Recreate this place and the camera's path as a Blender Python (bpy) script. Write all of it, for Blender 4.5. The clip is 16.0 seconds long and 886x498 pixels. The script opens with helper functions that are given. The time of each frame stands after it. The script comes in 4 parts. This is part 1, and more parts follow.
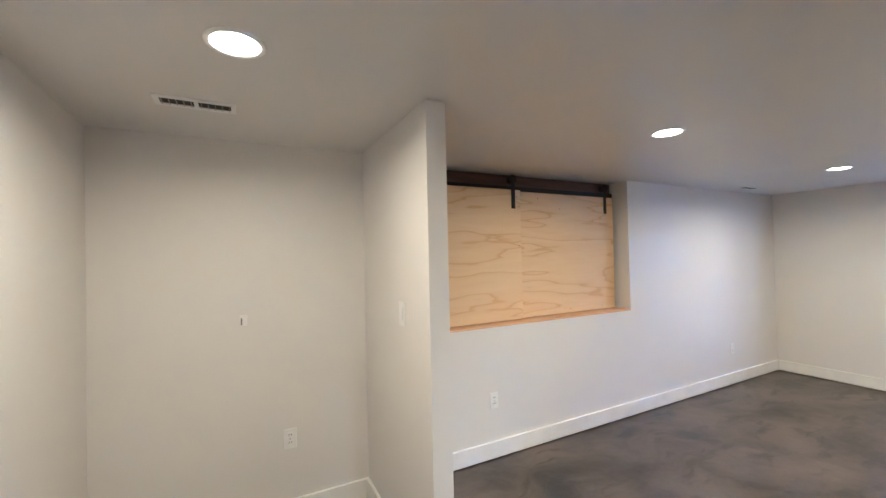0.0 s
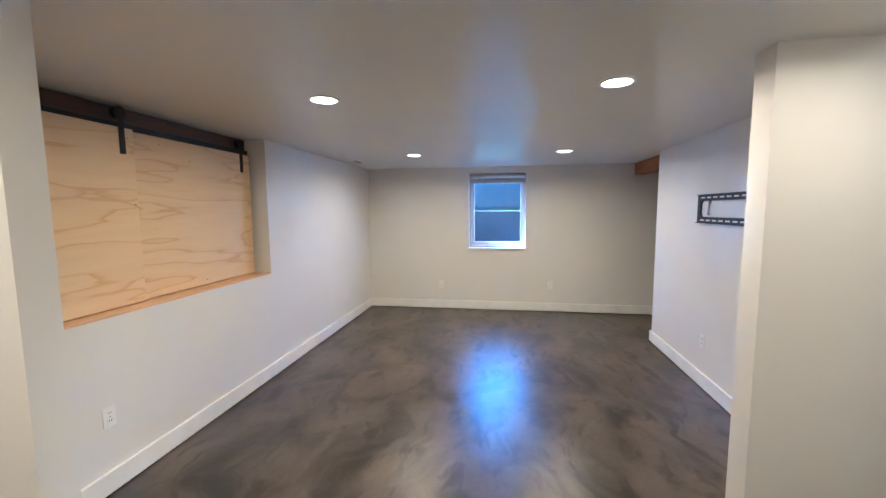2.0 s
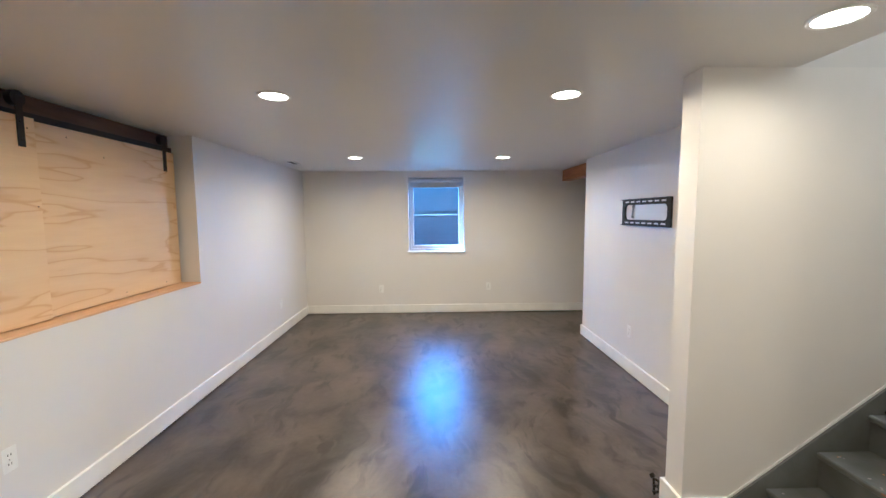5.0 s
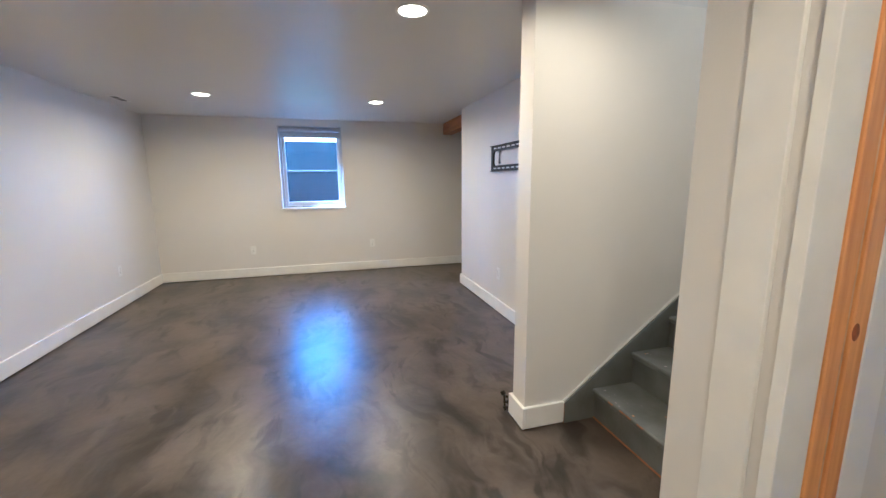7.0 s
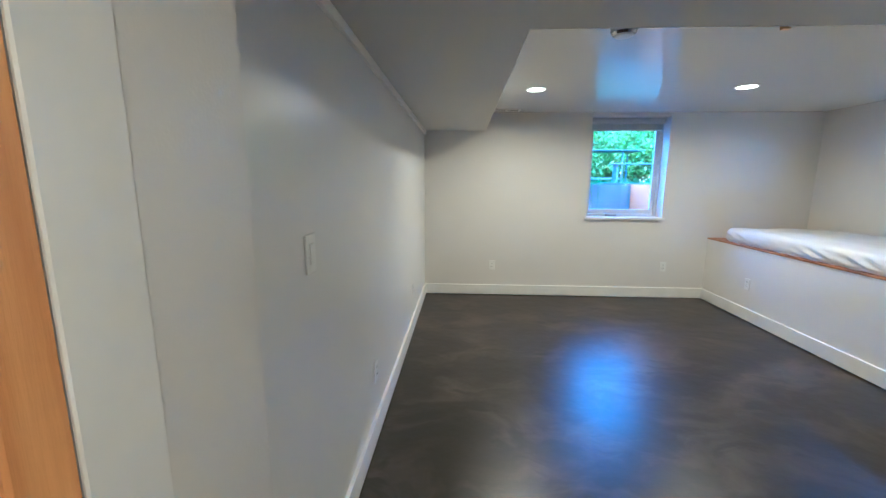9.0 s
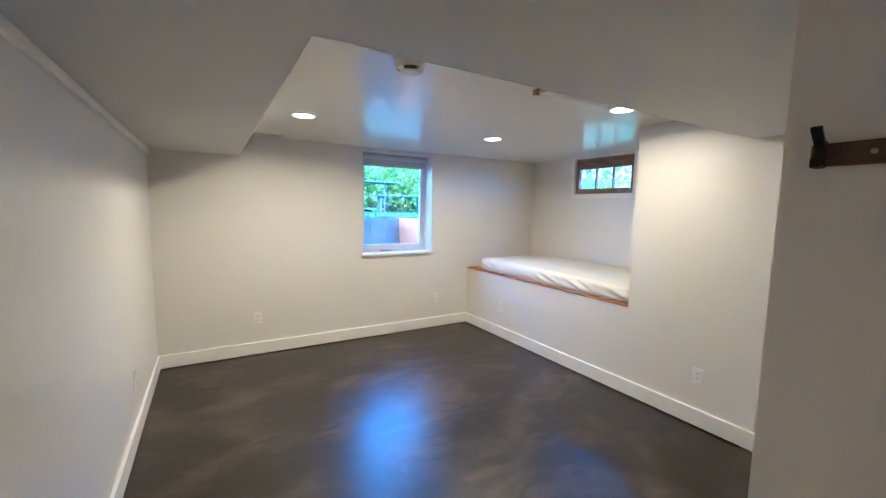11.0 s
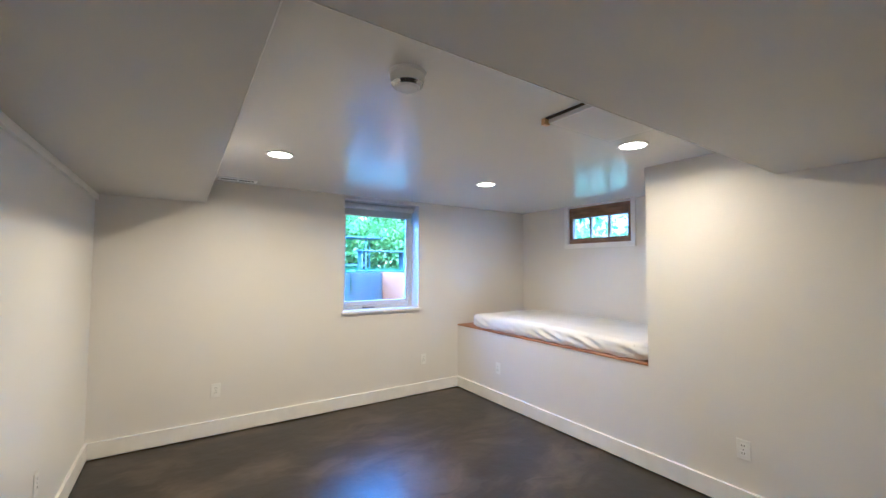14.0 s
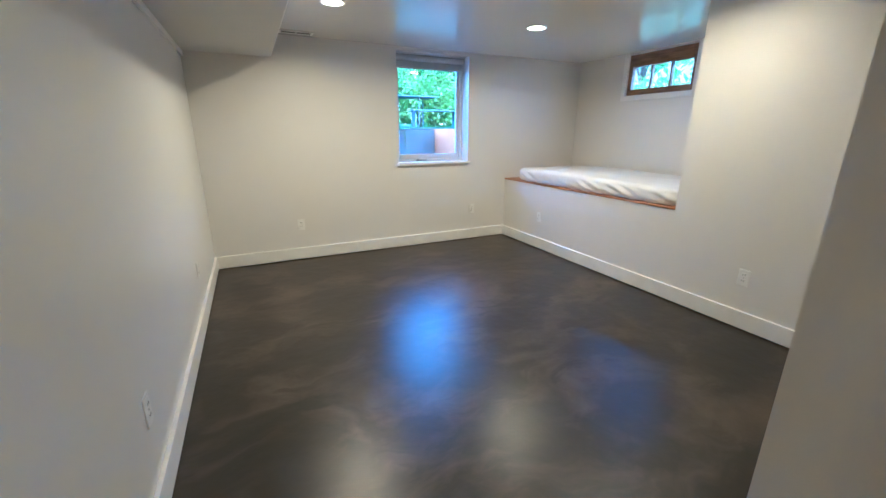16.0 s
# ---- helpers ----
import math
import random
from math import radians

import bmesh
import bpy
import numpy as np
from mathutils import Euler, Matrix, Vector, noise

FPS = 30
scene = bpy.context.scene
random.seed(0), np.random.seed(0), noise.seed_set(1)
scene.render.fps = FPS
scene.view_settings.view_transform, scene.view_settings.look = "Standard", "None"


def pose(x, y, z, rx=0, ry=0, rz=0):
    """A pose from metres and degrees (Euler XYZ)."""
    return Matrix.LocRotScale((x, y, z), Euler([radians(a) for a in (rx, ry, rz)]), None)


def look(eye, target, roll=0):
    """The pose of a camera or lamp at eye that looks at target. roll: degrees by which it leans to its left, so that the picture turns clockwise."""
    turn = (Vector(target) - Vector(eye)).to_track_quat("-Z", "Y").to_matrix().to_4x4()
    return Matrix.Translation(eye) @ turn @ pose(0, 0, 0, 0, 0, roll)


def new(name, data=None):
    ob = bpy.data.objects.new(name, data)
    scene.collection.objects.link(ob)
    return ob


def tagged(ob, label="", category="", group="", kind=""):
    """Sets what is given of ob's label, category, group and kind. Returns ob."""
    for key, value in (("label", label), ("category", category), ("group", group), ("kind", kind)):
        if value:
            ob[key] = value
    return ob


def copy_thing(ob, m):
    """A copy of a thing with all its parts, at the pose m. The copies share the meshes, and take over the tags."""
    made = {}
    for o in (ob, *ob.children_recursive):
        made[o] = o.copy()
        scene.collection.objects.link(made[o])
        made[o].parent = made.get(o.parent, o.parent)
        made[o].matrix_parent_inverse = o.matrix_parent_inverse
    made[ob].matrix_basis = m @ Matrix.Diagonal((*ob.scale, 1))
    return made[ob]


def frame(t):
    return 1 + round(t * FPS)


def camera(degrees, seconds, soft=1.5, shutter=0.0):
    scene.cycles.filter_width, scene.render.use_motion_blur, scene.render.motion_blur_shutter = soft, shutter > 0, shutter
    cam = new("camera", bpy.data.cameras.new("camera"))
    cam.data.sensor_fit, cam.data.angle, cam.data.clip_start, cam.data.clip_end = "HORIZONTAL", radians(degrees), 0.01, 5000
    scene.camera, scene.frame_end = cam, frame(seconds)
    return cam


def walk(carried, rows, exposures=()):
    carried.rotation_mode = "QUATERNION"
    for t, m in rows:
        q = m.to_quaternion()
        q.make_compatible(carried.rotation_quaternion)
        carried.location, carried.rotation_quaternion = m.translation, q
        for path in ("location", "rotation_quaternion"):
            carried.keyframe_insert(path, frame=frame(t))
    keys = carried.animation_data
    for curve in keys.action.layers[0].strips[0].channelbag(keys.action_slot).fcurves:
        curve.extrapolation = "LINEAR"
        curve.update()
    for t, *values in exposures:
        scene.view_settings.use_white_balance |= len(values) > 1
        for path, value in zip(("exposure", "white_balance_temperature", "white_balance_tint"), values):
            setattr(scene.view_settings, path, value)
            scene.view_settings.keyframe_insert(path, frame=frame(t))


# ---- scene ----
cam = camera(96.9, 16.0)
PATH = [
    (0, (0.219, 0.253, 1.527), (1.141, 2.028, 1.562), -1.3),
    (0.5, (0.168, 0.377, 1.549), (1.668, 1.699, 1.544), -0.7),
    (1, (0.134, 0.48, 1.521), (1.955, 1.308, 1.512), -0.6),
    (1.5, (0.152, 0.499, 1.526), (2.081, 1.019, 1.432), -0.5),
    (2, (0.16, 0.574, 1.557), (2.125, 0.889, 1.358), -0.4),
    (2.5, (0.141, 0.657, 1.582), (2.128, 0.737, 1.374), -0.3),
    (3, (0.123, 0.71, 1.62), (2.112, 0.685, 1.414), -0.3),
    (3.5, (0.13, 0.729, 1.668), (2.119, 0.691, 1.462), -0.3),
    (3.7, (0.131, 0.726, 1.679), (2.122, 0.69, 1.488), -0.3),
    (6, (0.164, 0.782, 1.392), (2.155, 0.728, 1.210), -0.5),
    (6.5, (0.18, 0.672, 1.347), (2.15, 0.519, 1.03), -0.7),
    (7, (0.2, 0.476, 1.335), (2.098, -0.06, 0.993), -0.5),
    (7.5, (0.291, 0.291, 1.295), (1.925, -0.818, 0.983), 0.1),
    (8, (0.422, 0.065, 1.351), (1.531, -1.565, 1.02), 0.1),
    (8.5, (0.444, -0.157, 1.386), (0.99, -2.051, 1.049), 0.1),
    (9, (0.434, -0.415, 1.412), (0.531, -2.383, 1.07), 0.3),
    (9.5, (0.433, -0.604, 1.446), (0.152, -2.556, 1.115), 0.2),
    (10, (0.452, -0.717, 1.463), (-0.219, -2.575, 1.151), 0.2),
    (10.2, (0.463, -0.751, 1.473), (-0.339, -2.558, 1.17), 0.3),
    (12.3, (0.38, -1.182, 1.578), (-0.708, -2.859, 1.536), 0.3),
    (12.5, (0.372, -1.21, 1.576), (-0.721, -2.885, 1.555), 0.3),
    (13, (0.351, -1.247, 1.584), (-0.751, -2.916, 1.639), 0.3),
    (13.5, (0.336, -1.26, 1.545), (-0.768, -2.924, 1.651), 0.2),
    (14, (0.333, -1.289, 1.455), (-0.772, -2.954, 1.546), 0.3),
    (14.5, (0.35, -1.286, 1.371), (-0.755, -2.95, 1.276), 0.2),
    (15, (0.37, -1.25, 1.31), (-0.722, -2.888, 0.952), 0.1),
    (15.5, (0.389, -1.109, 1.289), (-0.663, -2.723, 0.753), -0.0),
    (16, (0.459, -0.899, 1.328), (-0.368, -2.628, 0.758), 0.1),
]
walk(cam, [(t, look(eye, target, roll)) for t, eye, target, roll in PATH],
     [(0.0, 5.02, 3560, 3), (2.0, 4.86, 3590, 3), (3.0, 5.0, 3620, 3), (6.5, 4.95, 3610, 3), (7.5, 4.85, 3530, 2), (8.0, 4.97, 3430, 1), (8.5, 4.80, 3410, 3), (9.0, 4.95, 3370, -2), (9.5, 5.10, 3370, -5), (10.0, 5.10, 3460, -3),
      (12.5, 5.15, 3650, 2), (13.5, 5.15, 3670, 3), (14.5, 5.05, 3600, 0), (16.0, 5.00, 3540, -2)])

# ---- world, sun ----
world = bpy.data.worlds.new("world")
scene.world = world
world.use_nodes = True
wn = world.node_tree.nodes
sky = wn.new("ShaderNodeTexSky")
sky.sky_type, sky.sun_disc, sky.sun_elevation, sky.sun_rotation = "NISHITA", False, radians(58), radians(14)
sky.air_density, sky.ozone_density = 1.3, 1.5
world.node_tree.links.new(sky.outputs[0], wn["Background"].inputs[0])
wn["Background"].inputs[1].default_value = 0.15
sun = new("sun", bpy.data.lights.new("sun", "SUN"))
sun.data.energy, sun.data.angle, sun.data.color = 1.5, radians(10), (1, 0.95, 0.88)
sun.matrix_world = look((1.3, 5.2, 8.5), (0, 0, 0))

LAMP_POWER, LAMP_COLOUR, BEAM = 0.80, (1.0, 0.54, 0.192), 168
CEIL, SOFFIT = 2.2, 2.0
LAMPS = [(2.384, 1.626, 1.1), (2.353, 0.02, 0.88), (4.775, 1.652, 1.2), (4.781, -0.062, 1.2), (1.49, -0.61, 0.29), (0.217, 1.61, 0.75),
         # (0.20, 0.0) is an unseen lamp, added to brighten the doorway and stair wall
         (0.20, 0.0, 0.5), (-0.19, -4.05, 1.3), (-1.92, -3.993, 0.95), (-1.927, -2.615, 0.6)]
for x, y, dim in LAMPS:
    lamp = new("downlight_beam", bpy.data.lights.new("downlight_beam", "AREA"))
    lamp.data.shape, lamp.data.size, lamp.data.energy, lamp.data.color = "DISK", 0.13, LAMP_POWER * dim, LAMP_COLOUR
    lamp.data.spread = radians(BEAM)
    lamp.matrix_world = pose(x, y, CEIL - 0.022)
# unseen lamp added at the stair head to brighten the stairs and their wall
stair_fill_lamp = new("stair_fill", bpy.data.lights.new("stair_fill", "AREA"))
stair_fill_lamp.data.shape, stair_fill_lamp.data.size, stair_fill_lamp.data.size_y, stair_fill_lamp.data.energy, stair_fill_lamp.data.color = "RECTANGLE", 0.80, 1.9, 7.0, (1.0, 0.64, 0.31)
stair_fill_lamp.matrix_world = look((1.515, -5.22, 3.45), (1.515, -1.0, 2.2))


# ---- materials ----
def material(name, colour, rough=0.5, metal=0.0, second=None, scale=4.0, stretch=(1, 1, 1), bump=0.0, bump_scale=60.0,
             low=0.35, high=0.65, detail=6, distortion=0.0, coat=0.0, rough2=None, specular=0.5):
    """A surface of two colours mixed by noise, with fine relief."""
    m = bpy.data.materials.new(name)
    m.use_nodes = True
    n, l = m.node_tree.nodes, m.node_tree.links
    b = n["Principled BSDF"]
    b.inputs["Roughness"].default_value, b.inputs["Metallic"].default_value = rough, metal
    b.inputs["Coat Weight"].default_value = coat
    b.inputs["Coat Roughness"].default_value = 0.15
    b.inputs["Specular IOR Level"].default_value = specular
    co = n.new("ShaderNodeTexCoord")
    mp = n.new("ShaderNodeMapping")
    mp.inputs["Scale"].default_value = stretch
    l.new(co.outputs["Object"], mp.inputs["Vector"])
    second = second or [c * 0.93 for c in colour]
    big = n.new("ShaderNodeTexNoise")
    big.inputs["Scale"].default_value, big.inputs["Detail"].default_value = scale, detail
    big.inputs["Distortion"].default_value = distortion
    l.new(mp.outputs[0], big.inputs["Vector"])
    ramp = n.new("ShaderNodeMapRange")
    ramp.inputs["From Min"].default_value, ramp.inputs["From Max"].default_value = low, high
    l.new(big.outputs[0], ramp.inputs["Value"])
    mix = n.new("ShaderNodeMix")
    mix.data_type = "RGBA"
    mix.inputs["A"].default_value, mix.inputs["B"].default_value = (*colour, 1), (*second, 1)
    l.new(ramp.outputs[0], mix.inputs["Factor"])
    l.new(mix.outputs["Result"], b.inputs["Base Color"])
    if rough2 is not None:
        rr = n.new("ShaderNodeMapRange")
        rr.inputs["To Min"].default_value, rr.inputs["To Max"].default_value = rough, rough2
        l.new(ramp.outputs[0], rr.inputs["Value"])
        l.new(rr.outputs[0], b.inputs["Roughness"])
    if bump:
        fine = n.new("ShaderNodeTexNoise")
        fine.inputs["Scale"].default_value, fine.inputs["Detail"].default_value = bump_scale, 4
        l.new(mp.outputs[0], fine.inputs["Vector"])
        bp = n.new("ShaderNodeBump")
        bp.inputs["Strength"].default_value, bp.inputs["Distance"].default_value = bump, 0.004
        l.new(fine.outputs[0], bp.inputs["Height"])
        l.new(bp.outputs[0], b.inputs["Normal"])
    return m


def concrete_floor(name, dark, mid, light, rough):
    """Stained, sealed concrete: leaf-shaped trowel strokes that turn from patch to patch over cloudy tones."""
    m = bpy.data.materials.new(name)
    m.use_nodes = True
    n, l = m.node_tree.nodes, m.node_tree.links
    b = n["Principled BSDF"]
    co = n.new("ShaderNodeTexCoord")
    warp = n.new("ShaderNodeTexNoise")
    warp.inputs["Scale"].default_value, warp.inputs["Detail"].default_value = 1.6, 3
    l.new(co.outputs["Object"], warp.inputs["Vector"])
    add = n.new("ShaderNodeVectorMath")
    add.operation = "MULTIPLY_ADD"
    add.inputs[1].default_value = (0.55, 0.55, 0.0)
    l.new(warp.outputs["Color"], add.inputs[0])
    l.new(co.outputs["Object"], add.inputs[2])

    def cloud(shift, angle, scale, stretch, detail=5, distortion=0.35):
        """Noise drawn out along one direction."""
        mp = n.new("ShaderNodeMapping")
        mp.inputs["Location"].default_value = (shift, shift * 0.6, shift * 0.3)
        mp.inputs["Rotation"].default_value = (0, 0, angle)
        mp.inputs["Scale"].default_value = (1.0, stretch, 1.0)
        l.new(add.outputs[0], mp.inputs["Vector"])
        t = n.new("ShaderNodeTexNoise")
        t.inputs["Scale"].default_value, t.inputs["Detail"].default_value = scale, detail
        t.inputs["Roughness"].default_value, t.inputs["Distortion"].default_value = 0.55, distortion
        l.new(mp.outputs[0], t.inputs["Vector"])
        return t.outputs[0]

    def soft_step(value, low, high, top):
        cut = n.new("ShaderNodeMapRange")
        cut.interpolation_type = "SMOOTHSTEP"
        cut.inputs["From Min"].default_value, cut.inputs["From Max"].default_value, cut.inputs["To Max"].default_value = low, high, top
        l.new(value, cut.inputs["Value"])
        return cut.outputs[0]

    broad = cloud(0.4, -0.3, 1.7, 1.6)
    ramp = n.new("ShaderNodeValToRGB")
    ramp.color_ramp.elements[0].position, ramp.color_ramp.elements[0].color = 0.32, (*dark, 1)
    ramp.color_ramp.elements[1].position, ramp.color_ramp.elements[1].color = 0.66, (*light, 1)
    ramp.color_ramp.elements.new(0.46).color = (*mid, 1)
    l.new(broad, ramp.inputs[0])
    colour = ramp.outputs[0]
    for k, angle in enumerate((-0.55, 0.5, 1.45)):
        gate = soft_step(cloud(5.0 + 3 * k, 0.0, 1.1, 1.0, 2), 0.42, 0.58, 1.0)
        stroke = soft_step(cloud(11.0 + 4 * k, angle, 2.3, 3.2), 0.53, 0.66, 0.8)
        both = n.new("ShaderNodeMath")
        both.operation = "MULTIPLY"
        l.new(gate, both.inputs[0])
        l.new(stroke, both.inputs[1])
        darken = n.new("ShaderNodeMix")
        darken.data_type = "RGBA"
        darken.inputs["B"].default_value = (*dark, 1)
        l.new(both.outputs[0], darken.inputs["Factor"])
        l.new(colour, darken.inputs["A"])
        colour = darken.outputs["Result"]
    grain = n.new("ShaderNodeTexNoise")
    grain.inputs["Scale"].default_value, grain.inputs["Detail"].default_value = 35, 5
    l.new(co.outputs["Object"], grain.inputs["Vector"])
    gm = n.new("ShaderNodeMapRange")
    gm.inputs["To Min"].default_value, gm.inputs["To Max"].default_value = 0.86, 1.14
    l.new(grain.outputs[0], gm.inputs["Value"])
    mul = n.new("ShaderNodeVectorMath")
    mul.operation = "SCALE"
    l.new(colour, mul.inputs[0])
    l.new(gm.outputs[0], mul.inputs["Scale"])
    l.new(mul.outputs[0], b.inputs["Base Color"])
    rr = n.new("ShaderNodeMapRange")
    rr.inputs["To Min"].default_value, rr.inputs["To Max"].default_value = rough - 0.04, rough + 0.08
    l.new(broad, rr.inputs["Value"])
    l.new(rr.outputs[0], b.inputs["Roughness"])
    b.inputs["Specular IOR Level"].default_value = 0.58
    wav = n.new("ShaderNodeTexNoise")
    wav.inputs["Scale"].default_value, wav.inputs["Detail"].default_value = 7, 4
    l.new(co.outputs["Object"], wav.inputs["Vector"])
    bp = n.new("ShaderNodeBump")
    bp.inputs["Strength"].default_value, bp.inputs["Distance"].default_value = 0.5, 0.006
    l.new(wav.outputs[0], bp.inputs["Height"])
    l.new(bp.outputs[0], b.inputs["Normal"])
    return m


def plywood(name, pale, line, seed):
    """Rotary-cut plywood: pale wood with wandering cathedral grain."""
    m = bpy.data.materials.new(name)
    m.use_nodes = True
    n, l = m.node_tree.nodes, m.node_tree.links
    b = n["Principled BSDF"]
    b.inputs["Roughness"].default_value = 0.5
    co = n.new("ShaderNodeTexCoord")
    mp = n.new("ShaderNodeMapping")
    mp.inputs["Location"].default_value = (seed, seed * 0.37, 0.2 * seed)
    mp.inputs["Scale"].default_value = (0.42, 1, 2.9)
    l.new(co.outputs["Object"], mp.inputs["Vector"])
    field = n.new("ShaderNodeTexNoise")
    field.inputs["Scale"].default_value, field.inputs["Detail"].default_value = 1.25, 3.5
    field.inputs["Roughness"].default_value = 0.5
    l.new(mp.outputs[0], field.inputs["Vector"])
    mul = n.new("ShaderNodeMath")
    mul.operation = "MULTIPLY"
    mul.inputs[1].default_value = 8
    l.new(field.outputs[0], mul.inputs[0])
    fr = n.new("ShaderNodeMath")
    fr.operation = "FRACT"
    l.new(mul.outputs[0], fr.inputs[0])
    ramp = n.new("ShaderNodeValToRGB")
    e = ramp.color_ramp.elements
    e[0].position, e[0].color = 0.0, (0.15, 0.15, 0.15, 1)
    e[1].position, e[1].color = 1.0, (0.25, 0.25, 0.25, 1)
    e.new(0.30).color = (0.0, 0.0, 0.0, 1)
    e.new(0.84).color = (0.2, 0.2, 0.2, 1)
    e.new(0.95).color = (0.75, 0.75, 0.75, 1)
    l.new(fr.outputs[0], ramp.inputs[0])
    mp2 = n.new("ShaderNodeMapping")
    mp2.inputs["Scale"].default_value = (3, 3, 70)
    l.new(co.outputs["Object"], mp2.inputs["Vector"])
    fib = n.new("ShaderNodeTexNoise")
    fib.inputs["Scale"].default_value, fib.inputs["Detail"].default_value = 1.5, 4
    l.new(mp2.outputs[0], fib.inputs["Vector"])
    fac = n.new("ShaderNodeMath")
    fac.operation = "MULTIPLY_ADD"
    fac.inputs[1].default_value = 0.22
    l.new(fib.outputs[0], fac.inputs[0])
    l.new(ramp.outputs[0], fac.inputs[2])
    mix = n.new("ShaderNodeMix")
    mix.data_type = "RGBA"
    mix.inputs["A"].default_value, mix.inputs["B"].default_value = (*pale, 1), (*line, 1)
    l.new(fac.outputs[0], mix.inputs["Factor"])
    l.new(mix.outputs["Result"], b.inputs["Base Color"])
    return m


def leaf_material(name, colour, second):
    m = material(name, colour, 0.5, second=second, scale=1.5)
    n, l = m.node_tree.nodes, m.node_tree.links
    tr = n.new("ShaderNodeBsdfTranslucent")
    tr.inputs[0].default_value = (*[min(1, c * 1.8) for c in second], 1)
    ms = n.new("ShaderNodeMixShader")
    ms.inputs[0].default_value = 0.5
    l.new(n["Principled BSDF"].outputs[0], ms.inputs[1])
    l.new(tr.outputs[0], ms.inputs[2])
    l.new(ms.outputs[0], n["Material Output"].inputs[0])
    return m


def lamp_material(name, colour, strength):
    m = bpy.data.materials.new(name)
    m.use_nodes = True
    b = m.node_tree.nodes["Principled BSDF"]
    b.inputs["Emission Color"].default_value = (*colour, 1)
    b.inputs["Emission Strength"].default_value = strength
    return m


def glass_material(name):
    m = bpy.data.materials.new(name)
    m.use_nodes = True
    b = m.node_tree.nodes["Principled BSDF"]
    b.inputs["Transmission Weight"].default_value, b.inputs["Roughness"].default_value, b.inputs["IOR"].default_value = 1, 0, 1.45
    b.inputs["Base Color"].default_value = (0.96, 0.98, 1, 1)
    return m


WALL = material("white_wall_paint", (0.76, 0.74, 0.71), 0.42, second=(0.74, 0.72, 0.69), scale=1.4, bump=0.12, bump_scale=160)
# same paint as CEILING_BED, with the soffit's shade put into the darker colour
SOFFIT_M = material("matt_shaded_soffit", (0.66, 0.65, 0.63), 0.5, second=(0.64, 0.63, 0.61), scale=1.1, bump=0.08, bump_scale=120)
# lightened so the raised ceiling looks better lit than the soffit
CEILING_BED = material("satin_lit_ceiling", (0.77, 0.76, 0.74), 0.21, specular=1.0, second=(0.75, 0.74, 0.72), scale=1.1, bump=0.06, bump_scale=120)
GLOSS_WALL = material("satin_wall_paint", (0.77, 0.76, 0.735), 0.3, second=(0.75, 0.74, 0.715), scale=1.4, bump=0.08, bump_scale=120)
CEILING = material("satin_ceiling_paint", (0.70, 0.685, 0.665), 0.32, second=(0.68, 0.665, 0.645), scale=1.1, bump=0.08, bump_scale=120)
TRIM = material("white_trim_paint", (0.87, 0.86, 0.83), 0.35, scale=6, bump=0.05)
PLATE = material("white_plastic", (0.86, 0.855, 0.83), 0.35, scale=20)
SLOT = material("dark_slot", (0.02, 0.02, 0.02), 0.6)
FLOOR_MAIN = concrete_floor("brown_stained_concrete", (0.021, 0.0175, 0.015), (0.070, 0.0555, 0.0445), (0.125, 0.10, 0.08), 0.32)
# the main floor's pattern in darker tones
FLOOR_BED = concrete_floor("darker_concrete", (0.011, 0.0085, 0.007), (0.020, 0.0148, 0.0115), (0.080, 0.061, 0.047), 0.335)
PLY = plywood("pine_plywood", (0.76, 0.575, 0.30), (0.57, 0.345, 0.14), 2.3)
PLY2 = plywood("pine_plywood_second", (0.74, 0.555, 0.285), (0.55, 0.33, 0.135), 7.9)
SILL_WOOD = material("pine_board", (0.72, 0.50, 0.25), 0.45, second=(0.60, 0.38, 0.17), scale=3, stretch=(1, 8, 8))
DARK_WOOD = material("walnut_board", (0.10, 0.048, 0.022), 0.5, second=(0.05, 0.024, 0.012), scale=3, stretch=(1, 9, 9), bump=0.2)
FIR = material("orange_fir", (0.80, 0.42, 0.10), 0.4, second=(0.62, 0.28, 0.055), scale=4, stretch=(9, 9, 0.6), bump=0.15)
BEAM_WOOD = material("fir_beam", (0.40, 0.17, 0.06), 0.5, second=(0.24, 0.09, 0.03), scale=4, stretch=(0.6, 9, 9), bump=0.2)
KNOT = material("knot", (0.34, 0.11, 0.03), 0.5, second=(0.18, 0.05, 0.015), scale=60)
IRON = material("black_steel", (0.012, 0.012, 0.013), 0.45, 0.3, scale=12, bump=0.1)
BRASS = material("screw_brass", (0.5, 0.4, 0.2), 0.35, 1.0)
STAIR = material("grey_porch_paint", (0.165, 0.172, 0.165), 0.36, second=(0.125, 0.132, 0.127), scale=6, bump=0.3, bump_scale=40, rough2=0.5)
CHIP = material("chipped_spot", (0.45, 0.42, 0.38), 0.6)
SHEET = material("white_cotton", (0.77, 0.765, 0.755), 0.8, scale=5, bump=0.15, bump_scale=220)
BED_PLY = material("bed_board", (0.42, 0.21, 0.075), 0.5, second=(0.24, 0.105, 0.035), scale=5, stretch=(6, 1, 1))
OLD_WOOD = material("old_window_wood", (0.30, 0.18, 0.095), 0.55, second=(0.17, 0.10, 0.05), scale=6, stretch=(6, 1, 6), bump=0.25)
VINYL = material("white_vinyl", (0.62, 0.64, 0.66), 0.4)
FABRIC = material("grey_blind_fabric", (0.50, 0.52, 0.55), 0.75, scale=30)
GLASS = glass_material("window_glass")
LENS = lamp_material("lit_lens", (1.0, 0.62, 0.26), 0.9)
CHROME = material("satin_chrome", (0.55, 0.56, 0.58), 0.22, 1.0)
